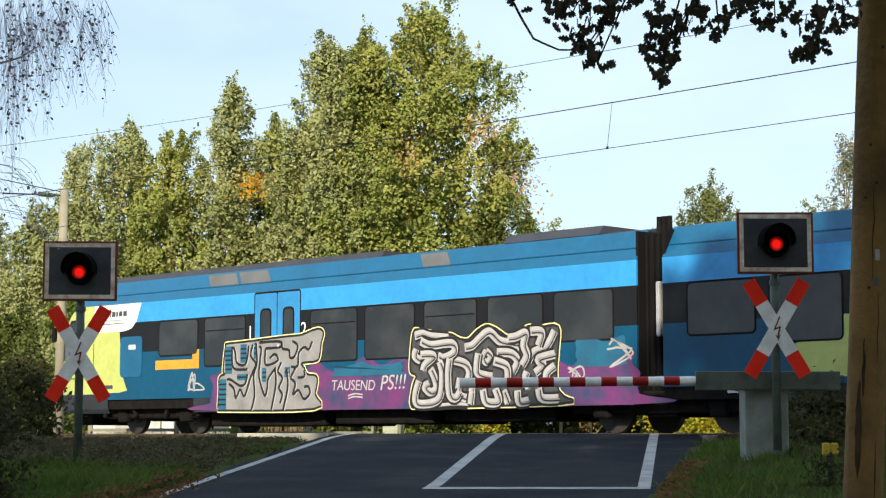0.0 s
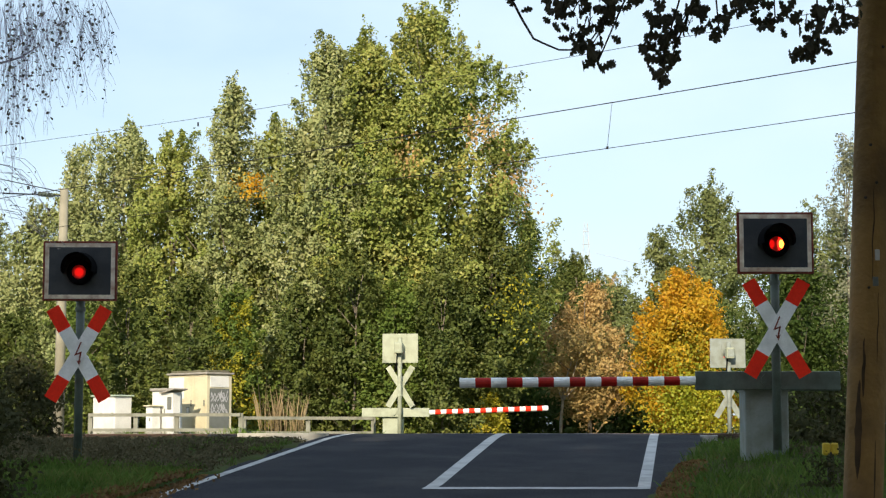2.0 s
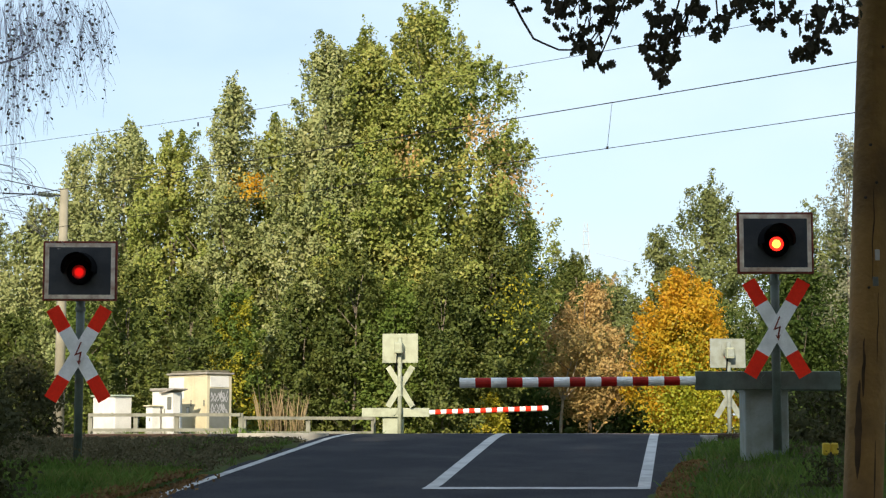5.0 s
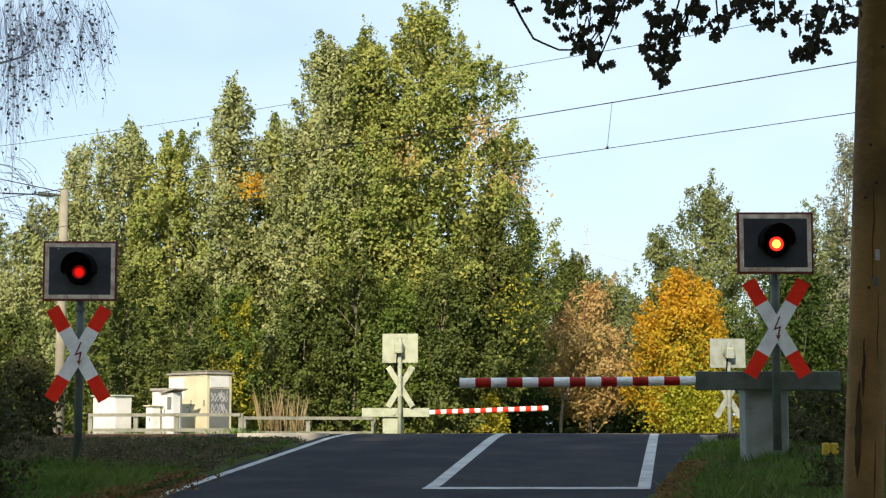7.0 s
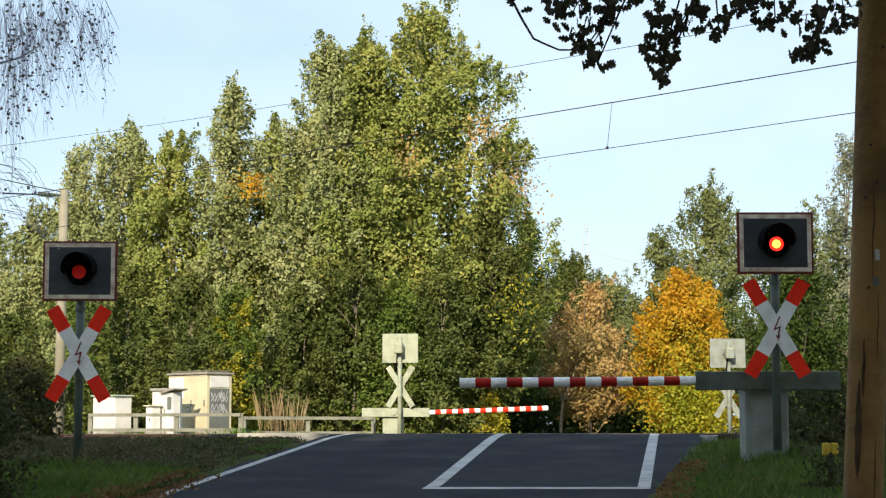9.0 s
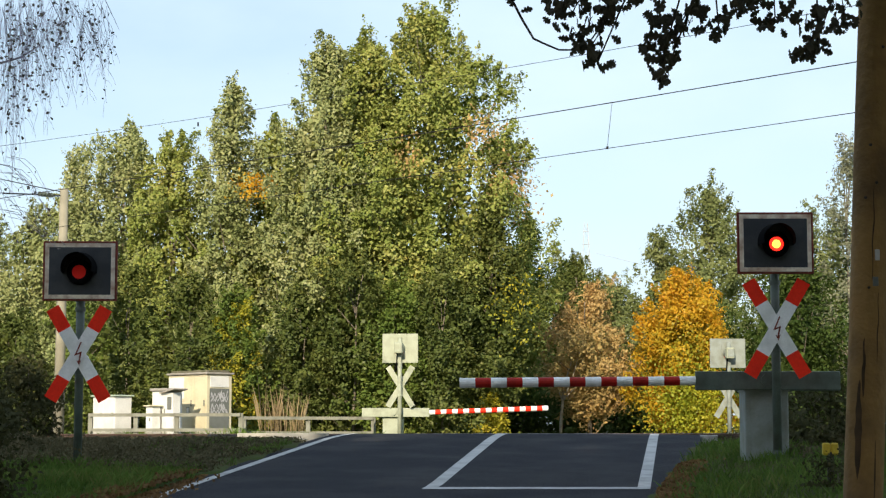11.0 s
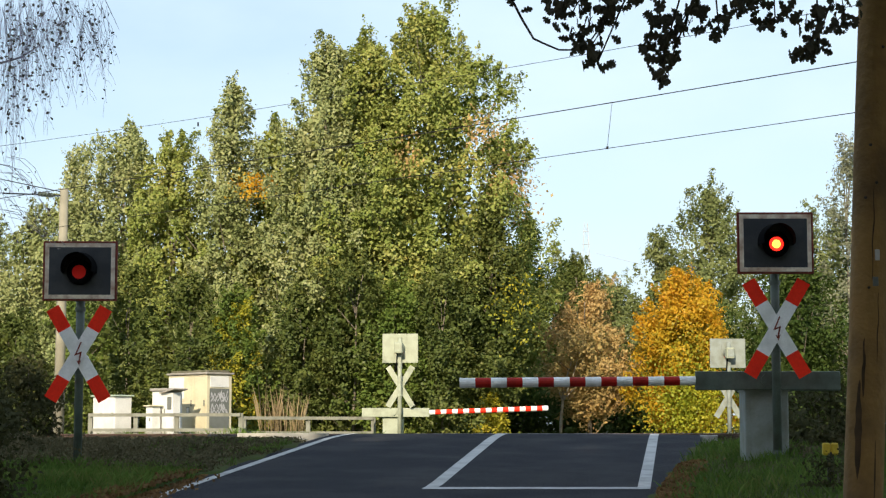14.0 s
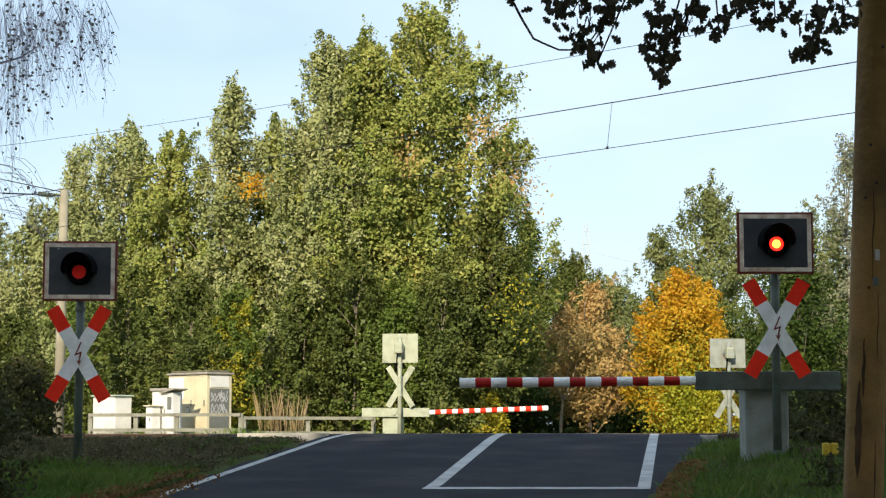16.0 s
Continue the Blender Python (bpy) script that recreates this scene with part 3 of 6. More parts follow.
tree("tree", "tall green tree far along the road", 7.4, 108, -0.5, 10.2, 1.5, 1.9, ROUND, DARKGREEN, 150, 40, 0.36, 27, 0.5, 0.2, "far trees", tips=4)
tree("tree", "green tree far along the road", 7.4, 98, -0.5, 9.6, 1.0, 2.0, ROUND, SHRUBLEAF, 170, 40, 0.36, 32, 0.5, 0.2, "far trees", tips=4)
tree("tree", "green tree far along the road", 9.8, 104, -0.5, 9.0, 1.0, 2.3, ROUND, FARGREEN, 170, 40, 0.36, 33, 0.5, 0.2, "far trees", tips=4)
tree("tree", "pale thin tree behind the barrier", 13.5, 60, -0.4, 9.6, 3.0, 1.15, ROUND, GREY_LEAF, 70, 26, 0.24, 28, 0.40, 0.12, "trees behind the barrier", tips=4)
tree("tree", "dark green tree behind the barrier", 11.3, 57.5, -0.4, 5.2, 0.3, 1.3, ROUND, DARKGREEN, 110, 45, 0.26, 31, 0.4, 0.1, "trees behind the barrier")
tree("tree", "dark green tree behind the barrier", 12.7, 66, -0.4, 7.6, 0.5, 2.2, ROUND, DARKGREEN, 180, 45, 0.28, 29, 0.42, 0.12, "trees behind the barrier")
tree("tree", "green tree behind the barrier", 13.9, 64.5, -0.4, 7.9, 0.5, 1.9, ROUND, FARGREEN, 150, 42, 0.28, 34, 0.42, 0.12, "trees behind the barrier")
tree("tree", "dark green tree behind the barrier", 15.8, 64, -0.4, 8.2, 0.5, 2.4, ROUND, DARKGREEN, 180, 45, 0.28, 30, 0.42, 0.12, "trees behind the barrier")
_r = random.Random(4)
for i in range(12):
    bx = -19 + i * 1.75 + _r.uniform(-0.4, 0.4)
    tree("shrub", "dense green shrub below the trees", bx, 58.6 + _r.uniform(0, 2.0) if bx < 2 else 63, -0.35, _r.uniform(3.0, 6.4), 0.1, _r.uniform(1.3, 1.8), BUSH,
         (SHRUBLEAF, MIDGREEN, SHRUBLEAF)[i % 3], 105, 36, 0.27, 40 + i, 0.32, 0.06, "shrubs below the trees", "shrub")
tree("shrub", "yellow autumn shrub below the trees", -6.7, 58.6, -0.35, 4.2, 0.4, 0.9, BUSH, YELLOW_LEAF, 60, 40, 0.20, 60, 0.28, 0.05, "shrubs below the trees", "shrub")
for i in range(9):
    tree("shrub", "dark shrub at the wood's edge", -6 + i * 3.1, 84 + _r.uniform(-2, 2), -0.5, _r.uniform(3.5, 5.5), 0.1, 2.0, BUSH, SHRUBLEAF, 70, 30, 0.4, 70 + i, 0.45, 0.08, "shrubs at the wood's edge", "shrub")
tree("shrub", "low yellow shrub under the far barrier", 1.55, 61.0, -0.35, 1.25, 0.1, 0.7, BUSH, YELLOW_LEAF, 30, 28, 0.22, 61, 0.2, 0.03, "shrubs below the trees", "shrub")
for i in range(5):
    tree("shrub", "dark shrub at the wood's edge", 1.4 + i * 1.9, 78 + _r.uniform(-1, 1), -0.5, _r.uniform(1.8, 3.0), 0.05, 1.2, BUSH, DARKGREEN, 50, 30, 0.34, 160 + i, 0.4, 0.06, "shrubs at the wood's edge", "shrub")
# the wood that lies behind and beside the viewer and keeps the road in shade
for i, (sx, sy, sh) in enumerate([(-21, -7, 20), (-16.5, -5, 20), (-12, -7, 21), (-7.5, -5, 21), (-4, -8, 24.5), (-0.5, -7, 25.5), (3.5, -6.5, 24), (8, -6, 22), (11, 4, 18), (12, 14, 17), (-11, 3, 15), (-12.5, 10, 11)]):
    tree("tree", "tall oak of the roadside wood", sx, sy, -1.6, sh + 1.6, 5.0, 3.6, ROUND, DARKGREEN, 260, 17, 0.76, 90 + i, 0.7, 0.3, "roadside wood")


# ---- crossing signals ----
def blade(cx, cz, length, width, angle, y0, y1, t, whites, reds, both=True):
    """One arm of the crossed sign: white middle, red ends."""
    ca, sa = math.cos(radians(angle)), math.sin(radians(angle))

    def at(u, v):
        return (cx + u * ca - v * sa, cz + u * sa + v * ca)
    h, w, r = length / 2, width / 2, length * 0.235
    part("cross_arm", plate([at(-h + r, -w), at(h - r, -w), at(h - r, w), at(-h + r, w)], y0, y1), whites, t, "white arm of the cross")
    for s in (-1, 1):
        part("arm_end", plate([at(s * (h - r), -w), at(s * h, -w), at(s * h, w), at(s * (h - r), w)], y0, y1), reds, t, "red end of the cross arm")


def signal(m, label, cross_z, lamp_z, base_z, front=True, back=None):
    """A flashing light over a crossed sign on a post; its face looks to -y."""
    t = thing("crossing_signal", m, label, "crossing signal", "crossing signals")
    paint = GREEN_PAINT if front else back
    part("post", tube((0, 0.06, base_z), (0, 0.06, lamp_z + 0.3), 0.058, seg=14), paint, t, smooth=True)
    part("post_foot", tube((0, 0.06, base_z), (0, 0.06, base_z + 0.22), 0.075, 0.062, 14), paint, t)
    for z in (lamp_z - 0.52, cross_z + 0.25, cross_z - 0.25):
        part("clamp", tube((0, 0.06, z - 0.03), (0, 0.06, z + 0.03), 0.072, seg=14), paint, t)
    w, h = 0.505, 0.41
    bm = box(-w, w, -0.05, 0.0, lamp_z - h, lamp_z + h, None, 0.008)
    part("screen_edge", bm, RUST_RED if front else back, t, "rusty red screen edge" if front else "cream screen back")
    ring = bmesh.new()
    for x0, x1, z0, z1 in ((-w + .03, w - .03, h - .085, h - .03), (-w + .03, w - .03, -h + .03, -h + .085), (-w + .03, -w + .085, -h + .085, h - .085), (w - .085, w - .03, -h + .085, h - .085)):
        box(x0, x1, -0.056, -0.045, lamp_z + z0, lamp_z + z1, ring)
    part("screen_border", ring, WORN_WHITE, t, "worn white border")
    part("screen", box(-w + .085, w - .085, -0.058, -0.045, lamp_z - h + .085, lamp_z + h - .085), BLACK_PANEL, t, "black screen")
    # lamp: ring, hood, lens ball
    lx = 0.0
    ring = bmesh.new()
    n = 28
    rows = [[ring.verts.new((lx + r * math.cos(6.2832 * i / n), y, lamp_z - 0.02 + r * math.sin(6.2832 * i / n))) for i in range(n)] for y, r in ((-0.135, 0.094), (-0.15, 0.10), (-0.15, 0.165), (-0.06, 0.175))]
    for p, q in zip(rows, rows[1:]):
        for i in range(n):
            ring.faces.new((p[i], p[(i + 1) % n], q[(i + 1) % n], q[i]))
    part("lamp_ring", ring, BLACK, t, "black lamp ring", smooth=True)
    hood = bmesh.new()
    n, R = 20, 0.225
    rows = []
    for d, rr in ((-0.06, R + 0.01), (-0.22, R), (-0.38, R - 0.015)):
        rows.append([(lx + rr * math.cos(radians(-14 + 208 * i / n)), d, lamp_z + 0.02 + rr * math.sin(radians(-14 + 208 * i / n))) for i in range(n + 1)])
    for a in (1.0, 0.95):
        vs = [[hood.verts.new((lx + (x - lx) * a, y, lamp_z + (z - lamp_z) * a)) for x, y, z in r] for r in rows]
        for p, q in zip(vs, vs[1:]):
            for i in range(n):
                hood.faces.new((p[i], p[i + 1], q[i + 1], q[i]))
    part("lamp_hood", hood, BLACK, t, "black lamp hood", smooth=True)
    # a turning drum with a bright, a dim, a dark and a dim side
    drum = bmesh.new()
    box(-0.099, 0.099, -0.099, 0.099, -0.099, 0.099, drum)
    for f in drum.faces:
        f.material_index = 3
    for p, q, r in (((0, -0.099, 0), (0, -0.1015, 0), 0.093), ((0, -0.1015, 0), (0, -0.103, 0), 0.056), ((0.099, 0, 0), (0.102, 0, 0), 0.062), ((-0.099, 0, 0), (-0.102, 0, 0), 0.062)):
        tube(p, q, r, seg=24, bm=drum)
    for f in drum.faces:
        c = f.calc_center_median()
        far_x, far_y = abs(c.x) - 0.0991, -c.y - 0.0991
        f.material_index = 0 if far_y > 0.0025 else 1 if far_y > 0 else 2 if far_x > 0 else 3
    drum.normal_update()
    lens = part("lamp", drum, [LAMP_HOT, LAMP_RED, LAMP_DIM, LAMP_OFF], t, "red lamp that turns on and off")
    lens.location = (lx, -0.02, lamp_z - 0.02)
    # the box behind the screen
    part("lamp_housing", tube((0, 0.0, lamp_z), (0, 0.20, lamp_z), 0.15, 0.11, 16), back if not front else BLACK, t)
    if not front:      # folded seams, service box and hinges of the screen's back
        for x in (-0.17, 0.17):
            part("screen_seam", box(x - 0.012, x + 0.012, -0.001, 0.012, lamp_z - 0.39, lamp_z + 0.39), paint, t)
        part("service_box", box(-0.115, 0.115, 0.10, 0.34, lamp_z - 0.16, lamp_z + 0.15, None, 0.035), CREAM_PAINT, t, "pale service box")
        part("service_lid", box(-0.095, 0.095, 0.335, 0.352, lamp_z - 0.11, lamp_z + 0.10, None, 0.006), paint, t)
        part("cable_duct", tube((0.09, 0.10, lamp_z - 0.62), (0.06, 0.16, lamp_z - 0.16), 0.018, seg=8), BLACK, t)
    part("housing_bracket", box(-0.05, 0.05, 0.0, 0.12, lamp_z - 0.38, lamp_z - 0.1), paint, t)
    ww, rr = (WHITE_PAINT, RED_PAINT) if front else (back, back)
    size, wide, lean = (1.44, 0.185, 59.5) if front else (1.32, 0.16, 58.0)
    blade(0, cross_z, size, wide, lean, -0.062, -0.045, t, ww, rr)
    blade(0, cross_z, size, wide, -lean, -0.040, -0.022, t, ww, rr)
    # lightning arrow of the electric line
    if front:
        part("lightning_arrow", plate([(0.030, cross_z + 0.16), (-0.052, cross_z - 0.03), (0.022, cross_z + 0.0), (0.004, cross_z - 0.10), (-0.020, cross_z - 0.09), (0.014, cross_z - 0.16), (0.042, cross_z - 0.085), (0.024, cross_z - 0.096), (0.050, cross_z + 0.032), (-0.018, cross_z + 0.004), (0.046, cross_z + 0.155)], -0.068, -0.062), RUST_RED, t)
    return t, lens


SIG_R, LAMP_R = signal(pose(4.40, 24.0, 0, 0, 0, 0), "flashing red crossing light over a red and white cross", 1.37, 2.50, -0.45)
SIG_L, LAMP_L = signal(pose(-4.96, 24.8, 0, 0, 0, 2), "flashing red crossing light over a red and white cross", 1.07, 2.20, -0.75)
SIG_F, LAMP_F = signal(pose(-1.20, 51.0, 0, 0, 0, 172), "cream back of the crossing light beyond the railway", 1.32, 2.39, -0.3, False, CREAM_PAINT)
# Grey instead of cream: the shade on this signal is put into its paint.
SIG_G, LAMP_G = signal(pose(7.98, 51.0, 0, 0, 0, 186), "back of the crossing light beside the orange tree, greyed for shade", 1.03, 2.25, -0.3, False, GREY_PAINT_AND_SHADE)


# ---- barriers ----
def barrier(m, label, arm_x, tip_x, beam_x, z, base_z, sign, paint, dark, arm_w, segs, dz):
    """A lowered barrier: drive cabinet, beam with counterweight, striped tapering arm."""
    t = thing("barrier", m, label, "barrier", "barriers")
    part("cabinet", box(-0.29, 0.29, -0.10, 0.40, base_z, z - 0.12, None, 0.02), paint, t)
    part("cabinet_lid", box(-0.31, 0.31, -0.12, 0.42, z - 0.14, z - 0.10, None, 0.01), paint, t)
    part("cabinet_door", box(-0.22, 0.22, -0.108, -0.1, base_z + 0.15, z - 0.22, None, 0.003), paint, t)
    part("beam", box(beam_x, arm_x, -0.19, -0.12, z - 0.125, z + 0.125, None, 0.012), dark, t)
    part("beam", box(beam_x + 0.1, arm_x - sign * 0.6, 0.30, 0.36, z - 0.125, z + 0.125, None, 0.012), dark, t)
    part("pivot", tube((0, -0.22, z), (0, 0.38, z), 0.09, seg=16), dark, t)
    L = tip_x - arm_x
    for i in range(segs):
        a, b = arm_x + L * i / segs, arm_x + L * (i + 1) / segs
        r = arm_w * (0.92 + 0.10 * i / segs)
        za, zb = z + dz * i / segs, z + dz * (i + 1) / segs
        # The near arm takes the shade-darkened red, the far arm the bright one.
        part("arm_stripe", tube((a, -0.155, za), (b, -0.155, zb), r, seg=14), (RED_STRIPE_SHADED if sign < 0 else RED_PAINT) if i % 2 else WHITE_PAINT, t, "red stripe" if i % 2 else "white stripe", smooth=False)
    return t


barrier(pose(4.32, 24.45, 0), "lowered red and white striped barrier with a green-grey beam", -0.96, -4.10, 0.97, 0.69, -0.55, -1, GREY_PAINT_AND_SHADE, GREEN_PAINT, 0.066, 15, -0.03)
barrier(pose(-1.40, 51.3, 0), "lowered red and white striped barrier with a cream beam", 1.02, 4.34, -0.87, 0.60, -0.4, 1, CREAM_PAINT, CREAM_PAINT, 0.072, 21, 0.12)


# ---- train ----
T_DOOR = mat("train_door_blue", (0.03, 0.24, 0.56), 0.35, dirt=(0.03, 0.18, 0.42), scale=1.5, amount=0.5, bscale=8)
T_LOGO_DARK = mat("train_dark_print", (0.05, 0.06, 0.08), 0.5)
T_LOGO_GREEN = mat("train_green_print", (0.10, 0.40, 0.25), 0.5)
T_PINK = mat("train_magenta_print", (0.16, 0.02, 0.16), 0.5)
T_PALE = mat("train_pale_print", (0.55, 0.56, 0.58), 0.5)
T_LAMPGLASS = mat("train_headlight_glass", (0.05, 0.05, 0.055), 0.08, spec=0.8)
T_COVE_GREY = mat("train_grey_roof_panel", (0.12, 0.125, 0.13), 0.5, dirt=(0.07, 0.07, 0.075), scale=2, amount=0.6)
SIDE = -1.44


def lettering(name, text, size, x, z, y, material, parent, label="", turn=0.0, shear=0.0):
    cu = bpy.data.curves.new(name, "FONT")
    cu.body, cu.size, cu.extrude, cu.shear = text, size, 0.001, shear
    ob = bpy.data.objects.new(name, cu)
    scene.collection.objects.link(ob)
    me = bpy.data.meshes.new_from_object(ob.evaluated_get(bpy.context.evaluated_depsgraph_get()))
    bpy.data.objects.remove(ob)
    me.transform(pose(x, y, z) @ pose(0, 0, 0, 90, 0, 0) @ pose(0, 0, 0, 0, 0, turn))
    me.materials.append(material)
    o = new(name, me)
    o.parent = parent
    return tagged(o, label)


def ribbon(pts, width, y, bm, closed=False, lift=0.002):
    """A flat painted stroke along points in x and z."""
    k = len(pts)
    L, R = [], []
    for i, (x, z) in enumerate(pts):
        a = pts[(i - 1) % k] if closed or i else pts[0]
        b = pts[(i + 1) % k] if closed or i < k - 1 else pts[-1]
        d = Vector((b[0] - a[0], b[1] - a[1]))
        d = d.normalized() if d.length else Vector((1, 0))
        w = width / 2
        L.append(bm.verts.new((x - d.y * w, y, z + d.x * w)))
        R.append(bm.verts.new((x + d.y * w, y, z - d.x * w)))
    for i in range(k if closed else k - 1):
        j = (i + 1) % k
        bm.faces.new((L[i], R[i], R[j], L[j]))
    return bm


def smooth_line(pts, n=6):
    """Points along a soft curve through pts."""
    out = []
    for i in range(len(pts) - 1):
        p0, p1, p2, p3 = (Vector(pts[max(i - 1, 0)]), Vector(pts[i]), Vector(pts[i + 1]), Vector(pts[min(i + 2, len(pts) - 1)]))
        for j in range(n):
            t = j / n
            v = 0.5 * (2 * p1 + (p2 - p0) * t + (2 * p0 - 5 * p1 + 4 * p2 - p3) * t * t + (3 * p1 - p0 - 3 * p2 + p3) * t ** 3)
            out.append((v.x, v.y))
    return out + [tuple(pts[-1])]


def side_panel(name, x0, x1, prof, material, car, label=""):
    """A panel along the car, given in y and z for one side, with a little depth; built on both sides."""
    for s in (1, -1):
        (ya, za), (yb, zb) = prof
        pr = [(s * ya, za), (s * yb, zb), (s * (yb + 0.05), zb), (s * (ya + 0.05), za)]
        part(name, extrude_x(pr, x0, x1), material, car, label)


def cove_plate(name, x0, x1, f0, f1, proud, material, car, skew=0.0, label=""):
    ya, za, yb, zb = -1.44, 3.17, -1.08, 3.75
    nx = Vector((0, -(zb - za), (yb - ya))).normalized()
    bm = bmesh.new()
    vs = []
    for pr in (proud, -0.01):
        for x, f in ((x0, f0), (x1, f0), (x1 + skew, f1), (x0 + skew, f1)):
            p = Vector((x, ya + (yb - ya) * f, za + (zb - za) * f)) + Vector((0, nx.y, -nx.z if nx.z < 0 else nx.z)) * pr
            vs.append(bm.verts.new(p))
    for q in ((0, 1, 2, 3), (7, 6, 5, 4), (0, 4, 5, 1), (1, 5, 6, 2), (2, 6, 7, 3), (3, 7, 4, 0)):
        bm.faces.new([vs[i] for i in q])
    bmesh.ops.recalc_face_normals(bm, faces=bm.faces[:])
    part(name, bm, material, car, label)


def window(x0, x1, z0, z1, car, vent=False):
    for s in (1, -1):
        y = s * SIDE
        w = part("window", plate(rounded(x0 - .035, x1 + .035, z0 - .035, z1 + .035, 0.11), y - s * 0.004, y + s * 0.02), T_RUBBER, car, "dark tinted window with a rubber frame")
        part("pane", plate(rounded(x0, x1, z0, z1, 0.085), y - s * 0.008, y - s * 0.003), T_GLASS, w)
        if vent:
            part("vent_bar", box(x0 + .04, x1 - .04, y - 0.012, y + 0.002, z1 - 0.30, z1 - 0.275), T_RUBBER, w)


def door(x0, x1, car, material):
    m = (x0 + x1) / 2
    for s in (1, -1):
        y = s * SIDE
        fr = part("door_frame", plate(rounded(x0 - .03, x1 + .03, 0.74, 3.17, 0.07), y - s * 0.005, y + s * 0.02), T_RUBBER, car)
        for a, b in ((x0, m - 0.012), (m + 0.012, x1)):
            lf = part("door_leaf", plate(rounded(a, b, 0.78, 3.13, 0.04), y - s * 0.007, y + s * 0.01), material, car, "light blue door leaf")
            c = (a + b) / 2
            part("door_window", plate(rounded(c - 0.20, c + 0.20, 1.53, 2.80, 0.13), y - s * 0.009, y), T_RUBBER, lf)
            part("pane", plate(rounded(c - 0.155, c + 0.155, 1.575, 2.755, 0.10), y - s * 0.011, y), T_GLASS, lf)
        part("door_button", tube((m + s * 0.06, y - s * 0.03, 1.95), (m + s * 0.06, y, 1.95), 0.03, seg=10), T_PALE, fr)


WINS = [(0.87, 2.30, 1.75), (2.62, 4.05, 1.57), (4.38, 5.84, 1.57), (6.15, 7.62, 1.57), (7.90, 9.38, 1.57), (11.66, 13.13, 1.57), (13.42, 14.90, 1.74)]


def bogie(x, t, base=1.35):
    b = part("bogie", box(x - base - 0.75, x + base + 0.75, -1.20, -1.00, 0.36, 0.78, None, 0.06), T_UNDER, t, "dark bogie frame")
    bm = box(x - base - 0.75, x + base + 0.75, 1.00, 1.16, 0.42, 0.66, None, 0.04)
    part("side_beam", bm, T_UNDER, b)
    part("cross_beam", box(x - 0.35, x + 0.35, -1.1, 1.1, 0.30, 0.85, None, 0.05), T_UNDER, b)
    for w in (-base, base):
        for y in (-0.75, 0.75):
            bm = tube((x + w, y - 0.065, 0.43), (x + w, y + 0.065, 0.43), 0.43, seg=28)
            tube((x + w, y - 0.085 * (1 if y < 0 else -1), 0.43), (x + w, y, 0.43), 0.16, seg=16, bm=bm)
            part("wheel", bm, T_WHEEL, b)
            yy = -1.14 if y < 0 else 1.14
            part("axle_box", box(x + w - 0.19, x + w + 0.19, yy - 0.12, yy + 0.12, 0.28, 0.62, None, 0.05), T_UNDER, b)
            for k in (-0.30, 0.30):
                part("spring", tube((x + w + k, yy, 0.42), (x + w + k, yy, 0.80), 0.085, seg=10), T_UNDER, b)
        part("axle", tube((x + w, -0.8, 0.43), (x + w, 0.8, 0.43), 0.08, seg=10), T_WHEEL, b)
    part("damper", tube((x - 0.6, -1.24, 0.74), (x + 0.6, -1.24, 0.70), 0.05, seg=8), T_UNDER, b)
    part("sand_pipe", chain([(x + base + 0.6, -0.9, 0.6), (x + base + 0.62, -0.85, 0.3), (x + base + 0.5, -0.78, 0.12)], 0.025, seg=6), T_UNDER, b)
    return b


def hull(x0, x1, car):
    """Painted side panels, roof and floor of a straight length of car."""
    a, b = min(x0, x1), max(x0, x1)
    part("shell_core", extrude_x([(-1.40, 0.60), (1.40, 0.60), (1.40, 3.15), (1.05, 3.72), (-1.05, 3.72), (-1.40, 3.15)], a, b), T_UNDER, car)
    side_panel("lower_side", a, b, [(SIDE, 0.83), (SIDE, 1.97)], T_BLUE, car, "dark blue side panel")
    side_panel("window_band", a, b, [(SIDE, 1.97), (SIDE, 2.70)], T_BAND, car, "black window band")
    side_panel("stripe", a, b, [(SIDE, 2.70), (SIDE, 3.17)], T_LIGHT, car, "light blue stripe")
    side_panel("cove", a, b, [(SIDE, 3.17), (-1.08, 3.75)], T_ROOFBLUE, car, "blue roof cove")
    side_panel("cove_seam", a, b, [(-1.312, 3.40), (-1.300, 3.42)], T_BLUE, car)
    part("roof", extrude_x([(-1.08, 3.74), (-0.6, 3.83), (0.6, 3.83), (1.08, 3.74), (1.0, 3.6), (-1.0, 3.6)], a, b), T_GREYBOX, car, "grey roof")


def skirt(x0, x1, car):
    side_panel("skirt", min(x0, x1), max(x0, x1), [(-1.425, 0.50), (-1.437, 0.83)], T_SKIRT, car, "dark grey skirt")


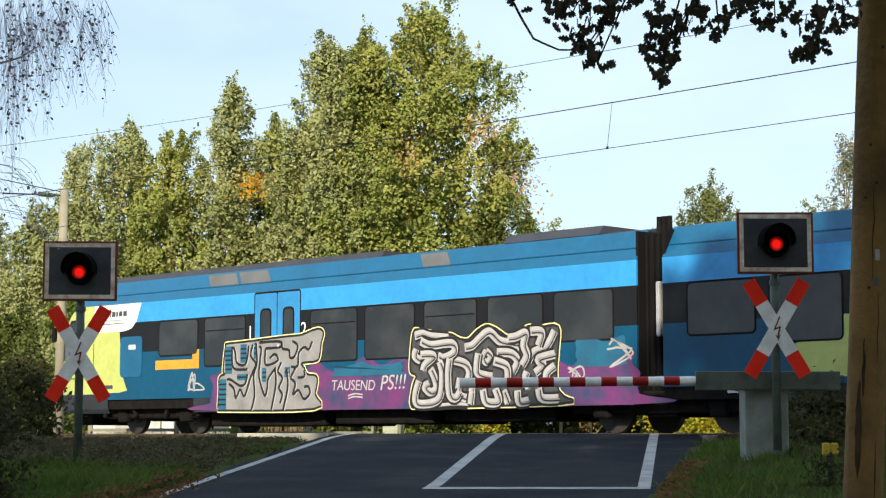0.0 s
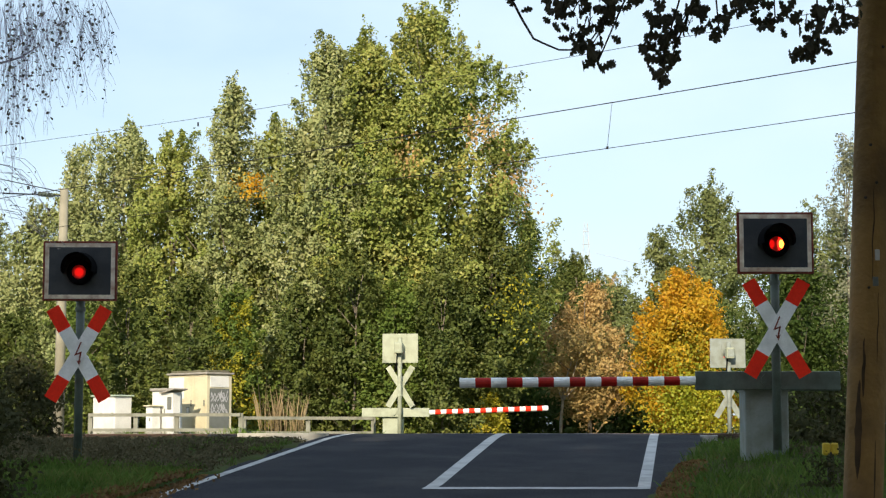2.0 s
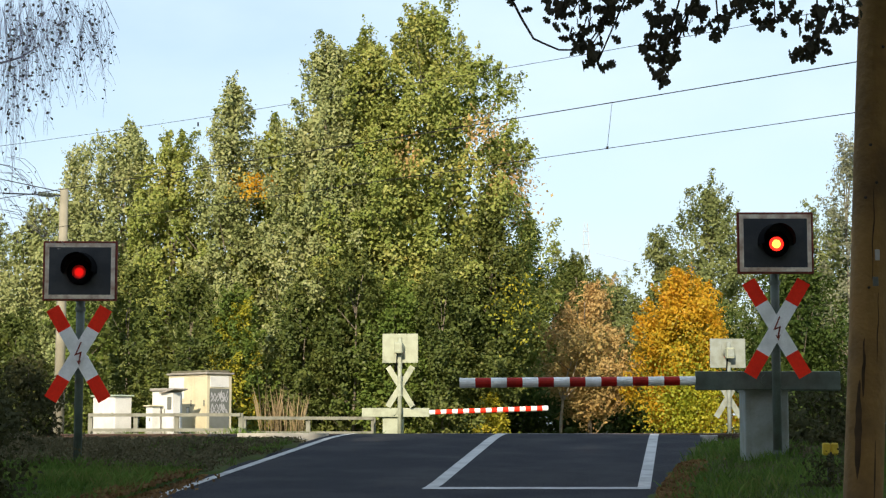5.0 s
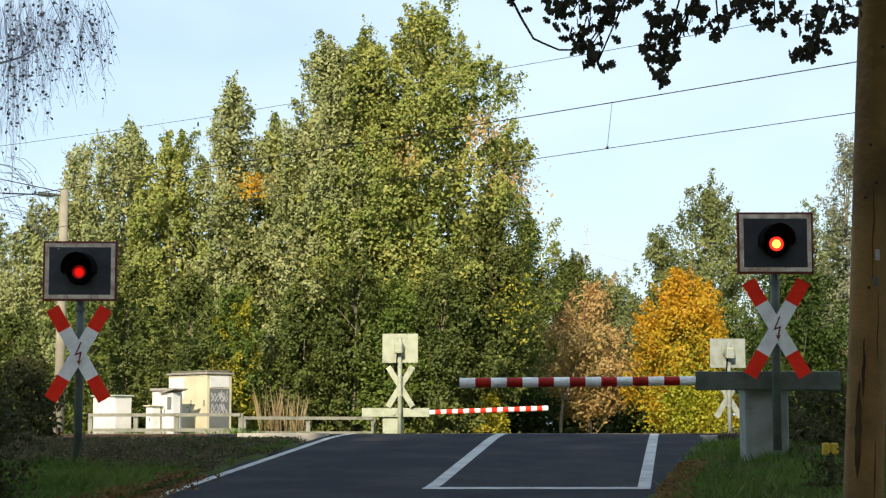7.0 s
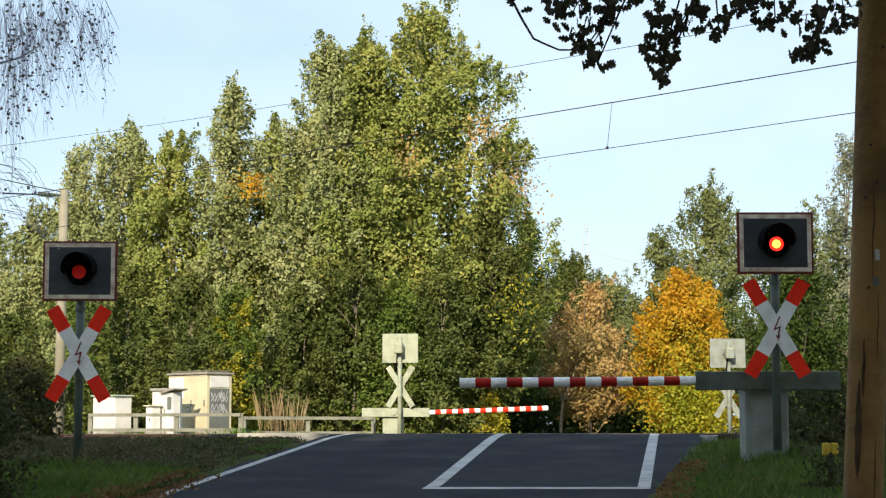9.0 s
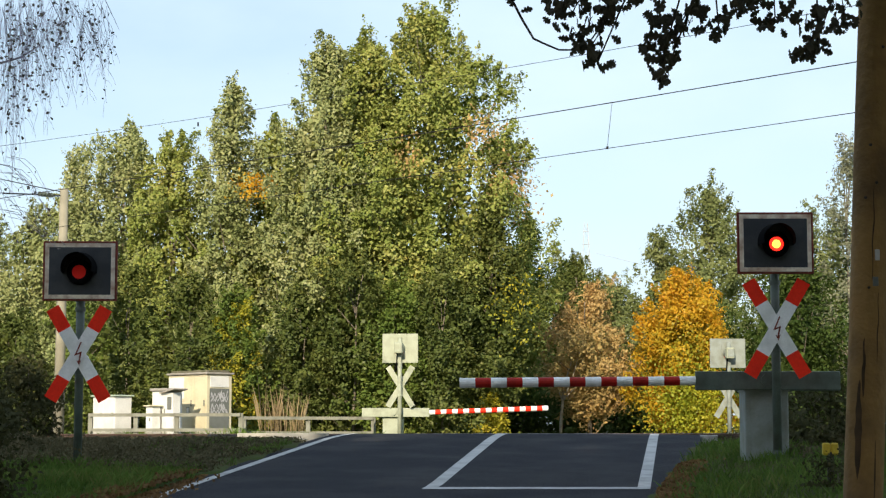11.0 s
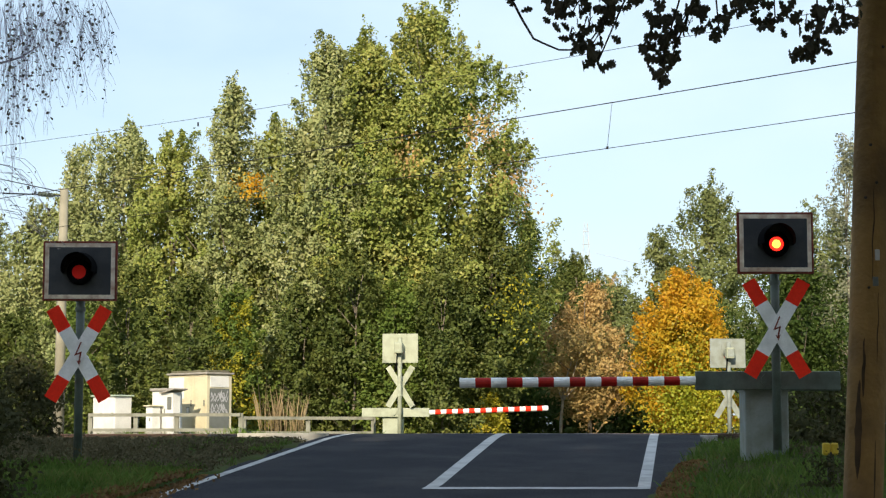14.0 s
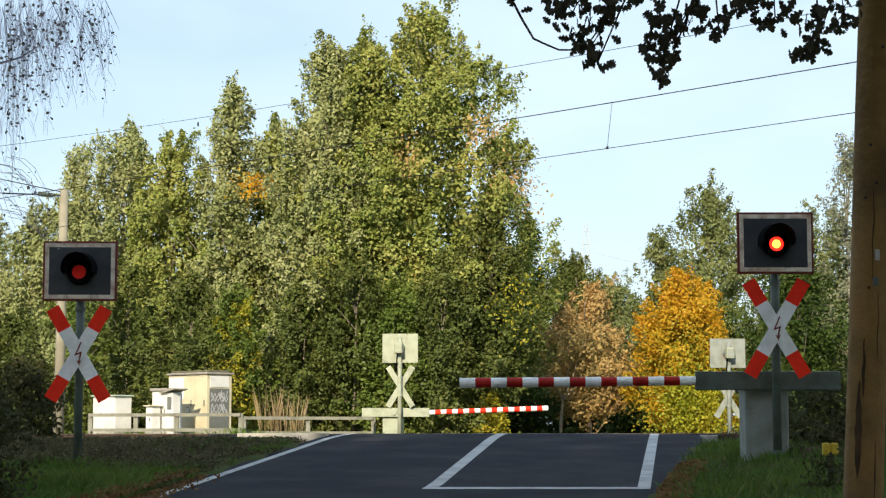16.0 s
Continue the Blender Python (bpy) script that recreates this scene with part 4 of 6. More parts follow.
def end_car(t, x0, sg, name, arms):
    """An end car: d runs from the gangway to the nose; sg turns it."""
    car = thing("train_car", pose(0, 0, 0), name, "train car", "cars of the electric train")

    def X(d):
        return x0 + sg * d

    def span(a, b):
        return (min(X(a), X(b)), max(X(a), X(b)))
    hull(X(0.30), X(17.0), car)
    skirt(X(2.0), X(13.55), car)
    part("car_end", box(*span(0.28, 0.34), -1.40, 1.40, 0.6, 3.7), T_RUBBER, car)
    for a, b, z in WINS[:-1]:
        window(*span(a, b), z, 2.66, car, a in (4.38, 7.90, 11.66))
    window(*span(13.42, 14.90), 1.86, 2.66, car)
    door(*span(9.75, 11.30), car, T_DOOR)
    # nose, in small faces sorted into its painted regions
    ds = np.concatenate([np.arange(17.0, 18.4, 0.10), np.arange(18.4, 20.42, 0.015), [20.44]])
    prof = [(-1.36, 0.50), (-1.42, 0.60), (-1.44, 0.84), (-1.44, 1.02), (-1.44, 3.17), (-1.08, 3.75), (-0.6, 3.86), (0.0, 3.90)]
    fine = []
    for (y0, z0), (y1, z1) in zip(prof, prof[1:]):
        k = max(1, int(math.hypot(y1 - y0, z1 - z0) / 0.02))
        fine += [(y0 + (y1 - y0) * i / k, z0 + (z1 - z0) * i / k) for i in range(k)]
    fine.append(prof[-1])
    fine = fine + [(-y, z) for y, z in fine[-2::-1]]
    hd, hz = [17.0, 18.1, 18.6, 18.95, 19.25, 19.7, 20.05, 20.22, 20.36, 20.44], [3.90, 3.88, 3.76, 3.50, 3.18, 2.62, 2.15, 1.85, 1.45, 1.25]
    wd, wy = [17.0, 18.0, 18.8, 19.4, 19.8, 20.1, 20.3, 20.44], [1.44, 1.44, 1.40, 1.29, 1.14, 0.97, 0.84, 0.72]
    arc_d, arc_z = [17.0, 17.64, 18.0, 18.3, 18.9, 19.35, 19.8, 20.1, 20.44], [3.165, 3.175, 3.17, 3.14, 3.00, 2.76, 2.34, 1.95, 1.50]
    SQ = 0.70
    rings = []
    for d in ds:
        H, W = np.interp(d, hd, hz), np.interp(d, wd, wy)
        ring = []
        for y, z in fine:
            zz = min(z, 3.9) + (max(0.0, d - 19.2) * 0.28 if z < 0.8 else 0.0)
            if H < 3.9 and zz > 1.0:
                zz = 1.0 + (zz - 1.0) * (H - 1.0) / 2.9
            ring.append((X(d if d < 18.6 else 18.6 + (d - 18.6) * SQ), y * W / 1.44, zz, d, z))
        rings.append(ring)

    def region(d, y, z, f, zr):
        side = abs(y) > np.interp(d, wd, wy) * float(np.interp(d, [18.6, 19.2], [0.86, 0.77]))
        if zr < 0.98:
            return "valance"
        if side or f == "front":
            if side and 18.9 < d < 20.0 and 1.85 < z < min(2.74, 2.74 - (d - 19.15) * 0.92):
                return "quarter_window" if y < 0 else "far_quarter_window"
            if f == "front" and d > 19.2:
                return "nose_panel" if z < 1.42 else "front_panel"
            if z < np.interp(d, arc_d, arc_z):
                return "nose_panel"
            return "nose_cove"
        if d < 18.2:
            return "roof_cover" if abs(y) < 1.0 else "nose_cove"
        if d < 19.12:
            return "destination_panel" if abs(y) < 0.98 else "nose_cove"
        if z > 2.0:
            return "windscreen" if d > 19.2 and abs(y) < np.interp(d, wd, wy) * 0.68 else "front_panel"
        return "front_panel" if z > 1.42 else "nose_panel"
    looks = {"valance": (T_SKIRT, "dark grey valance"), "nose_panel": (T_YELLOW, "yellow nose panel"), "nose_cove": (T_ROOFBLUE, "blue roof flank"), "roof_cover": (T_GREYBOX, "grey roof cover"),
             "destination_panel": (T_BAND, "black destination display"), "windscreen": (T_GLASS, "raked dark windscreen"), "front_panel": (T_LIGHT, "light blue front panel"), "quarter_window": (T_GLASS, "dark cab side window"), "far_quarter_window": (T_GLASS, "dark cab side window")}
    bms = {k: bmesh.new() for k in looks}
    k = len(fine)
    for r, s in zip(rings, rings[1:]):
        for i in range(k - 1):
            q = (r[i], r[i + 1], s[i + 1], s[i])
            d, y, z = sum(p[3] for p in q) / 4, sum(p[1] for p in q) / 4, sum(p[2] for p in q) / 4
            key = region(d, y, z, "side", sum(p[4] for p in q) / 4)
            bm = bms[key]
            bm.faces.new([bm.verts.new(p[:3]) for p in (q if sg > 0 else q[::-1])])
    # the blunt front
    last = rings[-1]
    mid = len(last) // 2
    for i in range(mid):
        a, b = last[i], last[i + 1]
        c, e = last[-2 - i], last[-1 - i]
        bm = bms["valance" if a[4] < 0.98 else "nose_panel"]
        vs = [bm.verts.new(p[:3]) for p in (a, b, c, e)]
        bm.faces.new(vs)
    for key, bm in bms.items():
        bmesh.ops.remove_doubles(bm, verts=bm.verts[:], dist=0.0005)
        if bm.faces:
            bmesh.ops.recalc_face_normals(bm, faces=bm.faces[:])
            part(key, bm, looks[key][0], car, looks[key][1], smooth=True)
        else:
            bm.free()
    part("nose_block", box(*span(16.9, 19.2), -0.9, 0.9, 0.45, 1.9), T_UNDER, car)
    for s in (1, -1):
        y = s * SIDE
        def flat(name, pts, material, p=0.004, label=""):
            part(name, plate([(X(d), z) for d, z in pts], y - s * p, y + s * 0.01), material, car, label)
        flat("side_panel_yellow", [(16.55, 1.0), (16.2, 1.05), (16.45, 1.5), (16.55, 2.52), (17.05, 2.52), (17.05, 1.0)], T_YELLOW, 0.004, "yellow cab side")
        flat("white_panel", [(15.65, 3.17), (17.64, 3.17), (17.64, 2.50), (16.35, 2.50), (16.05, 2.56), (15.85, 2.72)], T_WHITE, 0.006, "white panel with a dark printed mark")
        flat("cab_hatch", rounded(15.6, 16.5, 1.37, 2.36, 0.12), T_ROOFBLUE, 0.012, "blue cab hatch")
        flat("hatch_plate", rounded(15.85, 16.15, 2.04, 2.16, 0.03), T_PALE, 0.015)
        flat("cab_window", rounded(18.08, 18.72, 1.83, 2.86, 0.12), T_RUBBER, 0.006, "dark cab window")
        flat("cab_pane", rounded(18.13, 18.67, 1.88, 2.81, 0.09), T_GLASS, 0.010)
        flat("cab_seam", [(17.64, 1.02), (17.655, 1.02), (17.655, 3.17), (17.64, 3.17)], T_RUBBER, 0.007)
        flat("cab_seam", [(17.64, 1.40), (19.6, 1.36), (19.6, 1.375), (17.64, 1.415)], T_RUBBER, 0.004)
        # printed mark as plain bars
        for i, (a, b, z0, z1) in enumerate([(16.25, 16.40, 2.87, 3.0), (16.44, 16.58, 2.87, 3.0), (16.62, 16.70, 2.87, 3.0), (16.73, 16.88, 2.87, 3.0), (16.92, 16.97, 2.87, 3.07), (17.0, 17.1, 2.87, 3.0), (17.14, 17.19, 2.87, 3.07), (17.22, 17.34, 2.87, 3.0)]):
            flat("printed_bar", rounded(a, b, z0, z1, 0.02), T_LOGO_DARK, 0.009)
        flat("printed_line", [(16.25, 2.77), (17.35, 2.77), (17.35, 2.79), (16.25, 2.79)], T_LOGO_GREEN, 0.009)
        flat("printed_line", [(16.35, 2.69), (17.25, 2.69), (17.25, 2.71), (16.35, 2.71)], T_LOGO_DARK, 0.009)
        flat("printed_bar", [(18.5, 1.60), (18.85, 1.66), (18.85, 1.70), (18.5, 1.64)], T_LOGO_DARK, 0.009)
        flat("printed_bar", rounded(18.95, 19.05, 1.60, 1.70, 0.01), T_LOGO_DARK, 0.012)
        flat("printed_bar", rounded(16.8, 17.2, 1.10, 1.19, 0.02), T_LOGO_DARK, 0.009)
        # headlight
        bm = plate([(19.22, 1.68), (19.36, 1.58), (19.56, 1.54), (19.76, 1.56), (19.70, 1.72), (19.58, 1.80), (19.40, 1.76)], -1, 1)
        for v in bm.verts:
            w = float(np.interp(18.6 + (v.co.x - 18.6) / SQ, wd, wy)) + (0.02 if v.co.y < 0 else -0.06)
            v.co = (X(v.co.x), -s * w, v.co.z)
        bmesh.ops.recalc_face_normals(bm, faces=bm.faces[:])
        part("headlight", bm, T_LAMPGLASS, car, "slanted almond headlight")
        # mirror
        part("mirror_arm", tube((X(19.0), s * -1.38, 2.62), (X(19.15), s * -1.62, 2.70), 0.02, seg=6), T_YELLOW, car)
        part("mirror", box(*span(19.1, 19.22), -1.66 if s > 0 else 1.56, -1.56 if s > 0 else 1.66, 2.34, 2.70, None, 0.02), T_RUBBER, car)
    for yy in (-0.28, 0.28):
        part("front_mark", plate([(0.03, 1.80), (0.06, 1.88), (0.10, 1.78), (0.17, 1.86), (0.10, 1.64)], 0, 0.01), T_PINK, car).matrix_local = pose(X(19.84), yy - 0.1, -0.05, 0, 0, 90)
    part("bumper", box(*span(19.6, 19.98), -1.0, 1.02, 1.02, 1.16, None, 0.04), T_YELLOW, car, "yellow bumper edge")
    part("coupler", box(*span(19.6, 20.3), -0.32, 0.32, 0.78, 1.0, None, 0.05), T_UNDER, car, "dark coupler")
    for yy in (-0.75, 0.75):
        part("buffer", tube((X(19.7), yy, 0.95), (X(20.15), yy, 0.95), 0.13, 0.17, 16), T_UNDER, car)
    part("plough", box(*span(18.5, 19.3), -0.85, 0.85, 0.22, 0.60, None, 0.06), T_UNDER, car)
    part("wiper", chain([(X(19.70), -0.35, 2.12), (X(19.50), -0.45, 2.42), (X(19.26), -0.65, 2.86)], 0.018, seg=6), T_RUBBER, car)
    # roof gear
    part("roof_cover", extrude_x([(-1.02, 3.74), (-0.92, 3.90), (0.92, 3.90), (1.02, 3.74)], *span(7.6, 18.0)), T_GREYBOX, car, "dark grey roof equipment cover")
    part("roof_box", extrude_x([(-0.95, 3.78), (-0.80, 3.96), (0.80, 3.96), (0.95, 3.78)], *span(1.6, 4.1)), T_GREYBOX, car)
    for a, b in ((9.25, 10.35), (10.45, 11.55), (11.75, 12.75), (12.85, 13.85)) if sg > 0 else ((10.9, 11.95), (12.05, 13.1)):
        cove_plate("cove_hatch", *span(a, b), 0.38, 0.92, 0.012, T_COVE_GREY, car, sg * 0.35, "grey cove hatch")
    cove_plate("cove_hatch", *(span(5.83, 6.5) if sg > 0 else span(5.2, 6.0)), 0.38, 0.92, 0.012, T_COVE_GREY, car, sg * 0.3, "grey cove hatch")
    for i in range(8 if sg > 0 else 0):
        for j in range(3):
            cove_plate("vent_slot", *span(4.35 + i * 0.18, 4.48 + i * 0.18), 0.40 + j * 0.16, 0.50 + j * 0.16, 0.006, T_RUBBER, car, sg * 0.08)
    # under the floor
    part("equipment_box", box(*span(2.6, 5.6), -1.1, 1.1, 0.24, 0.7, None, 0.05), T_UNDER, car)
    part("equipment_box", box(*span(5.9, 8.9), -1.15, 1.15, 0.20, 0.7, None, 0.05), T_UNDER, car)
    part("equipment_box", box(*span(9.3, 13.3), -1.1, 1.1, 0.17, 0.7, None, 0.05), T_UNDER, car)
    bogie(X(15.4), car, 1.25)
    for w in (-1.25, 1.25):
        for yy in (-1.30, 1.30):
            part("wheel_arch", chain([(X(15.4) + w + 0.66 * math.cos(radians(a)), yy, 0.30 + 0.62 * math.sin(radians(a))) for a in range(10, 171, 20)], 0.06, seg=6), T_RUBBER, car)
    for s in (1, -1):
        y = s * SIDE
        lx = (X(9.60), X(11.45))
        if s > 0:
            for q, ch in zip(sorted(lx), arms):
                lettering("class_number", ch, 0.42, q - 0.12, 2.14, SIDE - 0.008, T_WHITE, car)
    for a, z in ((2.4, .70), (2.9, .70), (3.6, .72), (4.3, .66)):
        for s in (1, -1):
            part("printed_bar", plate(rounded(*span(a, a + 0.35), z, z + 0.05, 0.01), s * -1.438, s * -1.42), T_PALE, car)
    return car


def middle_car(t):
    car = thing("train_car", pose(0, 0, 0), "blue middle train car with a yellow arrow field", "train car", "cars of the electric train")
    hull(0.30, 15.53, car)
    skirt(2.0, 13.85, car)
    for x in (0.31, 15.52):
        part("car_end", box(x - 0.03, x + 0.03, -1.40, 1.40, 0.6, 3.7), T_RUBBER, car)
    for a, b, z in WINS:
        window(a, b, z, 2.66, car, a == 4.38)
    door(9.75, 11.30, car, T_DOOR)
    tops = [(3.35, 0.94), (2.95, 1.42), (3.6, 1.75), (4.10, 1.97), (9.70, 1.97), (9.70, 0.94)]
    for s in (1, -1):
        y = s * SIDE
        part("yellow_arrow", plate(tops, y - s * 0.003, y + s * 0.01), T_YELLOW, car, "yellow arrow field")
        part("yellow_arrow", plate([(11.36, 0.94), (11.36, 1.97), (11.62, 1.97), (12.15, 1.90), (12.68, 1.36), (12.25, 0.94)], y - s * 0.003, y + s * 0.01), T_YELLOW, car, "yellow arrow field")
        for z in (0.97, 1.38):
            part("socket", box(12.02, 12.12, y - 0.012, y + 0.01, z, z + 0.09), T_RUBBER, car)
    lettering("class_number", "2", 0.42, 9.42, 2.14, SIDE - 0.008, T_WHITE, car)
    lettering("class_number", "2", 0.42, 11.36, 2.14, SIDE - 0.008, T_WHITE, car)
    for x in (1.7, 2.4):
        part("printed_bar", plate(rounded(x, x + 0.4, 0.70, 0.76, 0.01), -1.439, -1.42), T_PALE, car)
    part("printed_bar", plate(rounded(2.0, 2.3, 0.86, 1.02, 0.02), SIDE - 0.004, SIDE + 0.01), T_PALE, car)
    part("roof_box", extrude_x([(-0.95, 3.78), (-0.80, 3.96), (0.80, 3.96), (0.95, 3.78)], 4.9, 8.6), T_GREYBOX, car, "dark roof equipment")
    cove_plate("cove_hatch", 5.83, 6.5, 0.38, 0.92, 0.012, T_COVE_GREY, car, 0.3, "grey cove hatch")
    for i in range(8):
        for j in range(3):
            cove_plate("vent_slot", 4.35 + i * 0.18, 4.48 + i * 0.18, 0.40 + j * 0.16, 0.50 + j * 0.16, 0.006, T_RUBBER, car, 0.08)
    for a, b in ((2.9, 5.4), (6.2, 8.9), (11.0, 12.8)):
        part("equipment_box", box(a, b, -1.1, 1.1, 0.32, 0.7, None, 0.05), T_UNDER, car)
    return car


def gangway(t, x):
    g = part("gangway_bellows", box(x - 0.28, x + 0.28, -1.18, 1.18, 0.75, 3.60, None, 0.05), T_RUBBER, t, "black ribbed gangway bellows")
    for i in range(4):
        part("bellows_rib", box(x - 0.24 + i * 0.14, x - 0.19 + i * 0.14, -1.26, 1.26, 0.70, 3.66, None, 0.02), T_RUBBER, g)
    part("grey_cable_cover", box(x + 0.10, x + 0.20, -1.40, -1.26, 1.75, 2.75, None, 0.03), T_PALE, g)
    for k in (0, 1, 2):
        part("roof_insulator", tube((x - 0.1 + k * 0.12, -1.0, 3.62), (x - 0.1 + k * 0.12, -1.0, 3.98), 0.05, seg=8), T_UNDER, g)


def pantograph(t, x):
    p = part("pantograph", box(x - 0.5, x + 0.7, -0.6, 0.6, 3.97, 4.0), T_UNDER, t, "raised single-arm pantograph")
    for yy in (-0.55, 0.55):
        part("base_rail", box(x - 0.7, x + 0.9, yy - 0.05, yy + 0.05, 3.95, 4.02), T_UNDER, p)
        for k in (-0.6, 0.8):
            part("insulator", tube((x + k, yy, 3.74), (x + k, yy, 3.96), 0.07, 0.05, 10), T_UNDER, p)
    part("lower_arm", tube((x + 0.55, 0, 4.02), (x - 0.70, 0, 4.70), 0.055, 0.045, 10), T_UNDER, p)
    part("guide_rod", tube((x + 0.75, 0.1, 3.98), (x - 0.55, 0.1, 4.60), 0.02, seg=6), T_UNDER, p)
    for yy in (-0.40, 0.40):
        part("upper_arm", tube((x - 0.70, yy * 0.25, 4.70), (x + 0.95, yy, 5.48), 0.028, 0.02, 8), T_UNDER, p)
    part("upper_brace", tube((x - 0.2, -0.2, 4.95), (x + 0.4, 0.3, 5.22), 0.012, seg=6), T_UNDER, p)
    for dx in (0.75, 1.10):
        pts = smooth_line([(-0.97, 5.22), (-0.88, 5.42), (-0.70, 5.54), (0, 5.56), (0.70, 5.54), (0.88, 5.42), (0.97, 5.22)], 4)
        part("collector_bow", chain([(x + dx, a, b) for a, b in pts], 0.028, seg=6), T_UNDER, p)
    part("bow_link", tube((x + 0.75, -0.4, 5.5), (x + 1.10, -0.4, 5.5), 0.02, seg=6), T_UNDER, p)
    part("bow_link", tube((x + 0.75, 0.4, 5.5), (x + 1.10, 0.4, 5.5), 0.02, seg=6), T_UNDER, p)


def graffiti(car):
    rng = random.Random(8)
    Y = SIDE

    def blob(x0, x1, z0, z1, n, amp, seed):
        q = random.Random(seed)
        pts = []
        for i in range(n):
            pts.append((x0 + (x1 - x0) * i / n, z1 + q.uniform(-amp, amp * 0.6)))
        for i in range(5):
            pts.append((x1 + q.uniform(-amp, amp) * 0.5, z1 + (z0 - z1) * i / 5))
        pts += [(x1, z0), (x0, z0)]
        for i in range(1, 5):
            pts.append((x0 + q.uniform(-amp, amp) * 0.5, z0 + (z1 - z0) * i / 5))
        return smooth_line(pts + [pts[0]], 5)[:-1]
    part("spray_field", plate(blob(-12.9, -0.32, 0.53, 1.48, 24, 0.24, 3), Y - 0.003, Y + 0.01), G_MAGENTA, car, "magenta spray paint field")
    part("spray_field", plate([(-12.9, .52), (-0.4, .52), (-0.4, .83), (-12.9, .83)], Y - 0.0025, Y + 0.02), G_MAGENTA, car, "magenta spray paint field")

    def place(box4, pts):
        x0, x1, z0, z1 = box4
        return [(x0 + (x1 - x0) * u / 100, z0 + (z1 - z0) * v / 100) for u, v in pts]

    def backing(box4, pts, inner, label):
        """The painted ground of a piece with its pale halo."""
        loop = smooth_line(place(box4, pts + [pts[0]]), 4)[:-1]
        part("spray_ground", plate(loop, Y - 0.0126, Y + 0.002), inner, car, label)
        part("spray_halo", ribbon(loop, 0.10, Y - 0.0122, bmesh.new(), True), G_CREAM, car, "pale yellow outline")
        part("spray_outline", ribbon(loop, 0.05, Y - 0.0130, bmesh.new(), True), G_BLACK, car)

    def line(area, st, wide, level, material, name, n=7, label="", shift=(0, 0)):
        pts = [(x + shift[0], z + shift[1]) for x, z in smooth_line(place(area, st), n)]
        part(name, ribbon(pts, wide, Y - level, bmesh.new()), material, car, label)

    # first piece: plain silver letters drawn with thin black lines, blue striped shadow
    A = (-12.65, -8.95, 0.53, 2.26)
    left = [(1, 0), (2, 24), (2, 41), (4, 46), (8, 48), (6, 52), (8, 84), (10, 88), (24, 89), (45, 91), (66, 93), (80, 94)]
    right = [(90, 99), (97, 100), (100, 94), (98, 82), (97, 68), (94, 60), (81, 58), (83, 52), (86, 44), (93, 42), (95, 35), (93, 19), (92, 0)]
    backing(A, left + right, G_SILVER, "silver painted letters")
    for u0, u1, v0, v1 in ((8, 15, 48, 84), (2, 9.5, 1, 41), (23, 29, 62, 86), (20, 29, 39, 47), (36, 38, 66, 87), (44, 48, 36, 54), (65, 70, 41, 54)):
        part("blue_shadow", plate(place(A, [(u0, v0), (u1, v0), (u1, v1), (u0, v1)]), Y - 0.0132, Y - 0.012), G_BLUE, car, "blue shadow of the letters")
        k = max(2, int((v1 - v0) / 6))
        for q in range(1, k):
            v = v0 + (v1 - v0) * q / k
            part("shadow_stripe", ribbon(place(A, [(u0, v), (u1, v)]), 0.04, Y - 0.0136, bmesh.new()), G_BLACK, car)

    def thin(*st):
        line(A, st, 0.030, 0.0136, G_WHITE, "white_edge", shift=(0.045, -0.015))
        line(A, st, 0.062, 0.0140, G_BLACK, "black_stroke")
    thin((16, 84), (18, 75), (19, 64), (23, 59), (28, 60), (30, 71), (31, 84))
    thin((35, 85), (33, 71), (38, 60), (35, 49), (32, 38), (30, 28), (27, 18), (23, 27), (19, 16), (17, 28), (12, 35))
    thin((15, 84), (15, 64), (18, 54), (30, 53))
    thin((10, 41), (14, 40), (23, 32), (28, 35), (30, 47))
    thin((38, 87), (39, 61), (36, 45), (37, 19), (34, 0))
    thin((41, 82), (43, 79), (42, 64), (41, 45), (44, 28), (47, 18), (49, 28), (50, 40), (57, 54))
    thin((47, 79), (47, 59), (54, 59), (59, 64), (56, 71), (51, 66))
    thin((47, 79), (61, 80), (60, 87), (41, 87))
    thin((62, 87), (63, 78), (69, 75), (70, 66), (74, 67), (77, 80), (72, 87))
    thin((62, 60), (59, 49), (63, 40), (60, 28), (63, 19), (61, 8))
    thin((56, 54), (57, 33), (53, 0))
    thin((67, 52), (68, 28), (64, 0))
    thin((71, 54), (77, 55), (78, 71), (83, 78), (87, 75), (90, 85))
    thin((75, 52), (71, 40), (75, 33), (73, 19), (78, 24), (83, 13), (88, 19), (87, 28), (83, 28))
    thin((77, 40), (83, 41), (83, 49))
    # second piece: fat shaded strokes on black
    B = (-6.28, -2.08, 0.53, 2.12)
    left = [(2, 0), (1, 9), (3, 30), (5, 41), (1, 46), (1, 66), (3, 98), (8, 99), (15, 96), (18, 90), (28, 92), (34, 86), (38, 84), (41, 85), (46, 94), (52, 100)]
    right = [(57, 97), (63, 89), (65, 86), (73, 87), (78, 96), (82, 95), (85, 94), (97, 94), (97, 66), (96, 41), (97, 19), (100, 11), (99, 2)]
    backing(B, left + right, G_CHARCOAL, "dark ground of the letters")
    count = [0]

    def fat(*st, wide=0.175):
        y = 0.0138 + 0.0009 * (count[0] % 7)
        count[0] += 1
        line(B, st, wide + 0.10, y, G_BLACK, "stroke_edge", 8)
        line(B, st, wide, y + 0.0002, G_WHITE, "silver_stroke", 8, "silver painted letter stroke")
        line(B, st, wide * 0.42, y + 0.0004, G_SILVER, "stroke_shade", 8, "", (0.03, -0.025))
        line(B, st, 0.026, y + 0.0006, G_BLACK, "inner_line", 8, "", (0.045, -0.035))
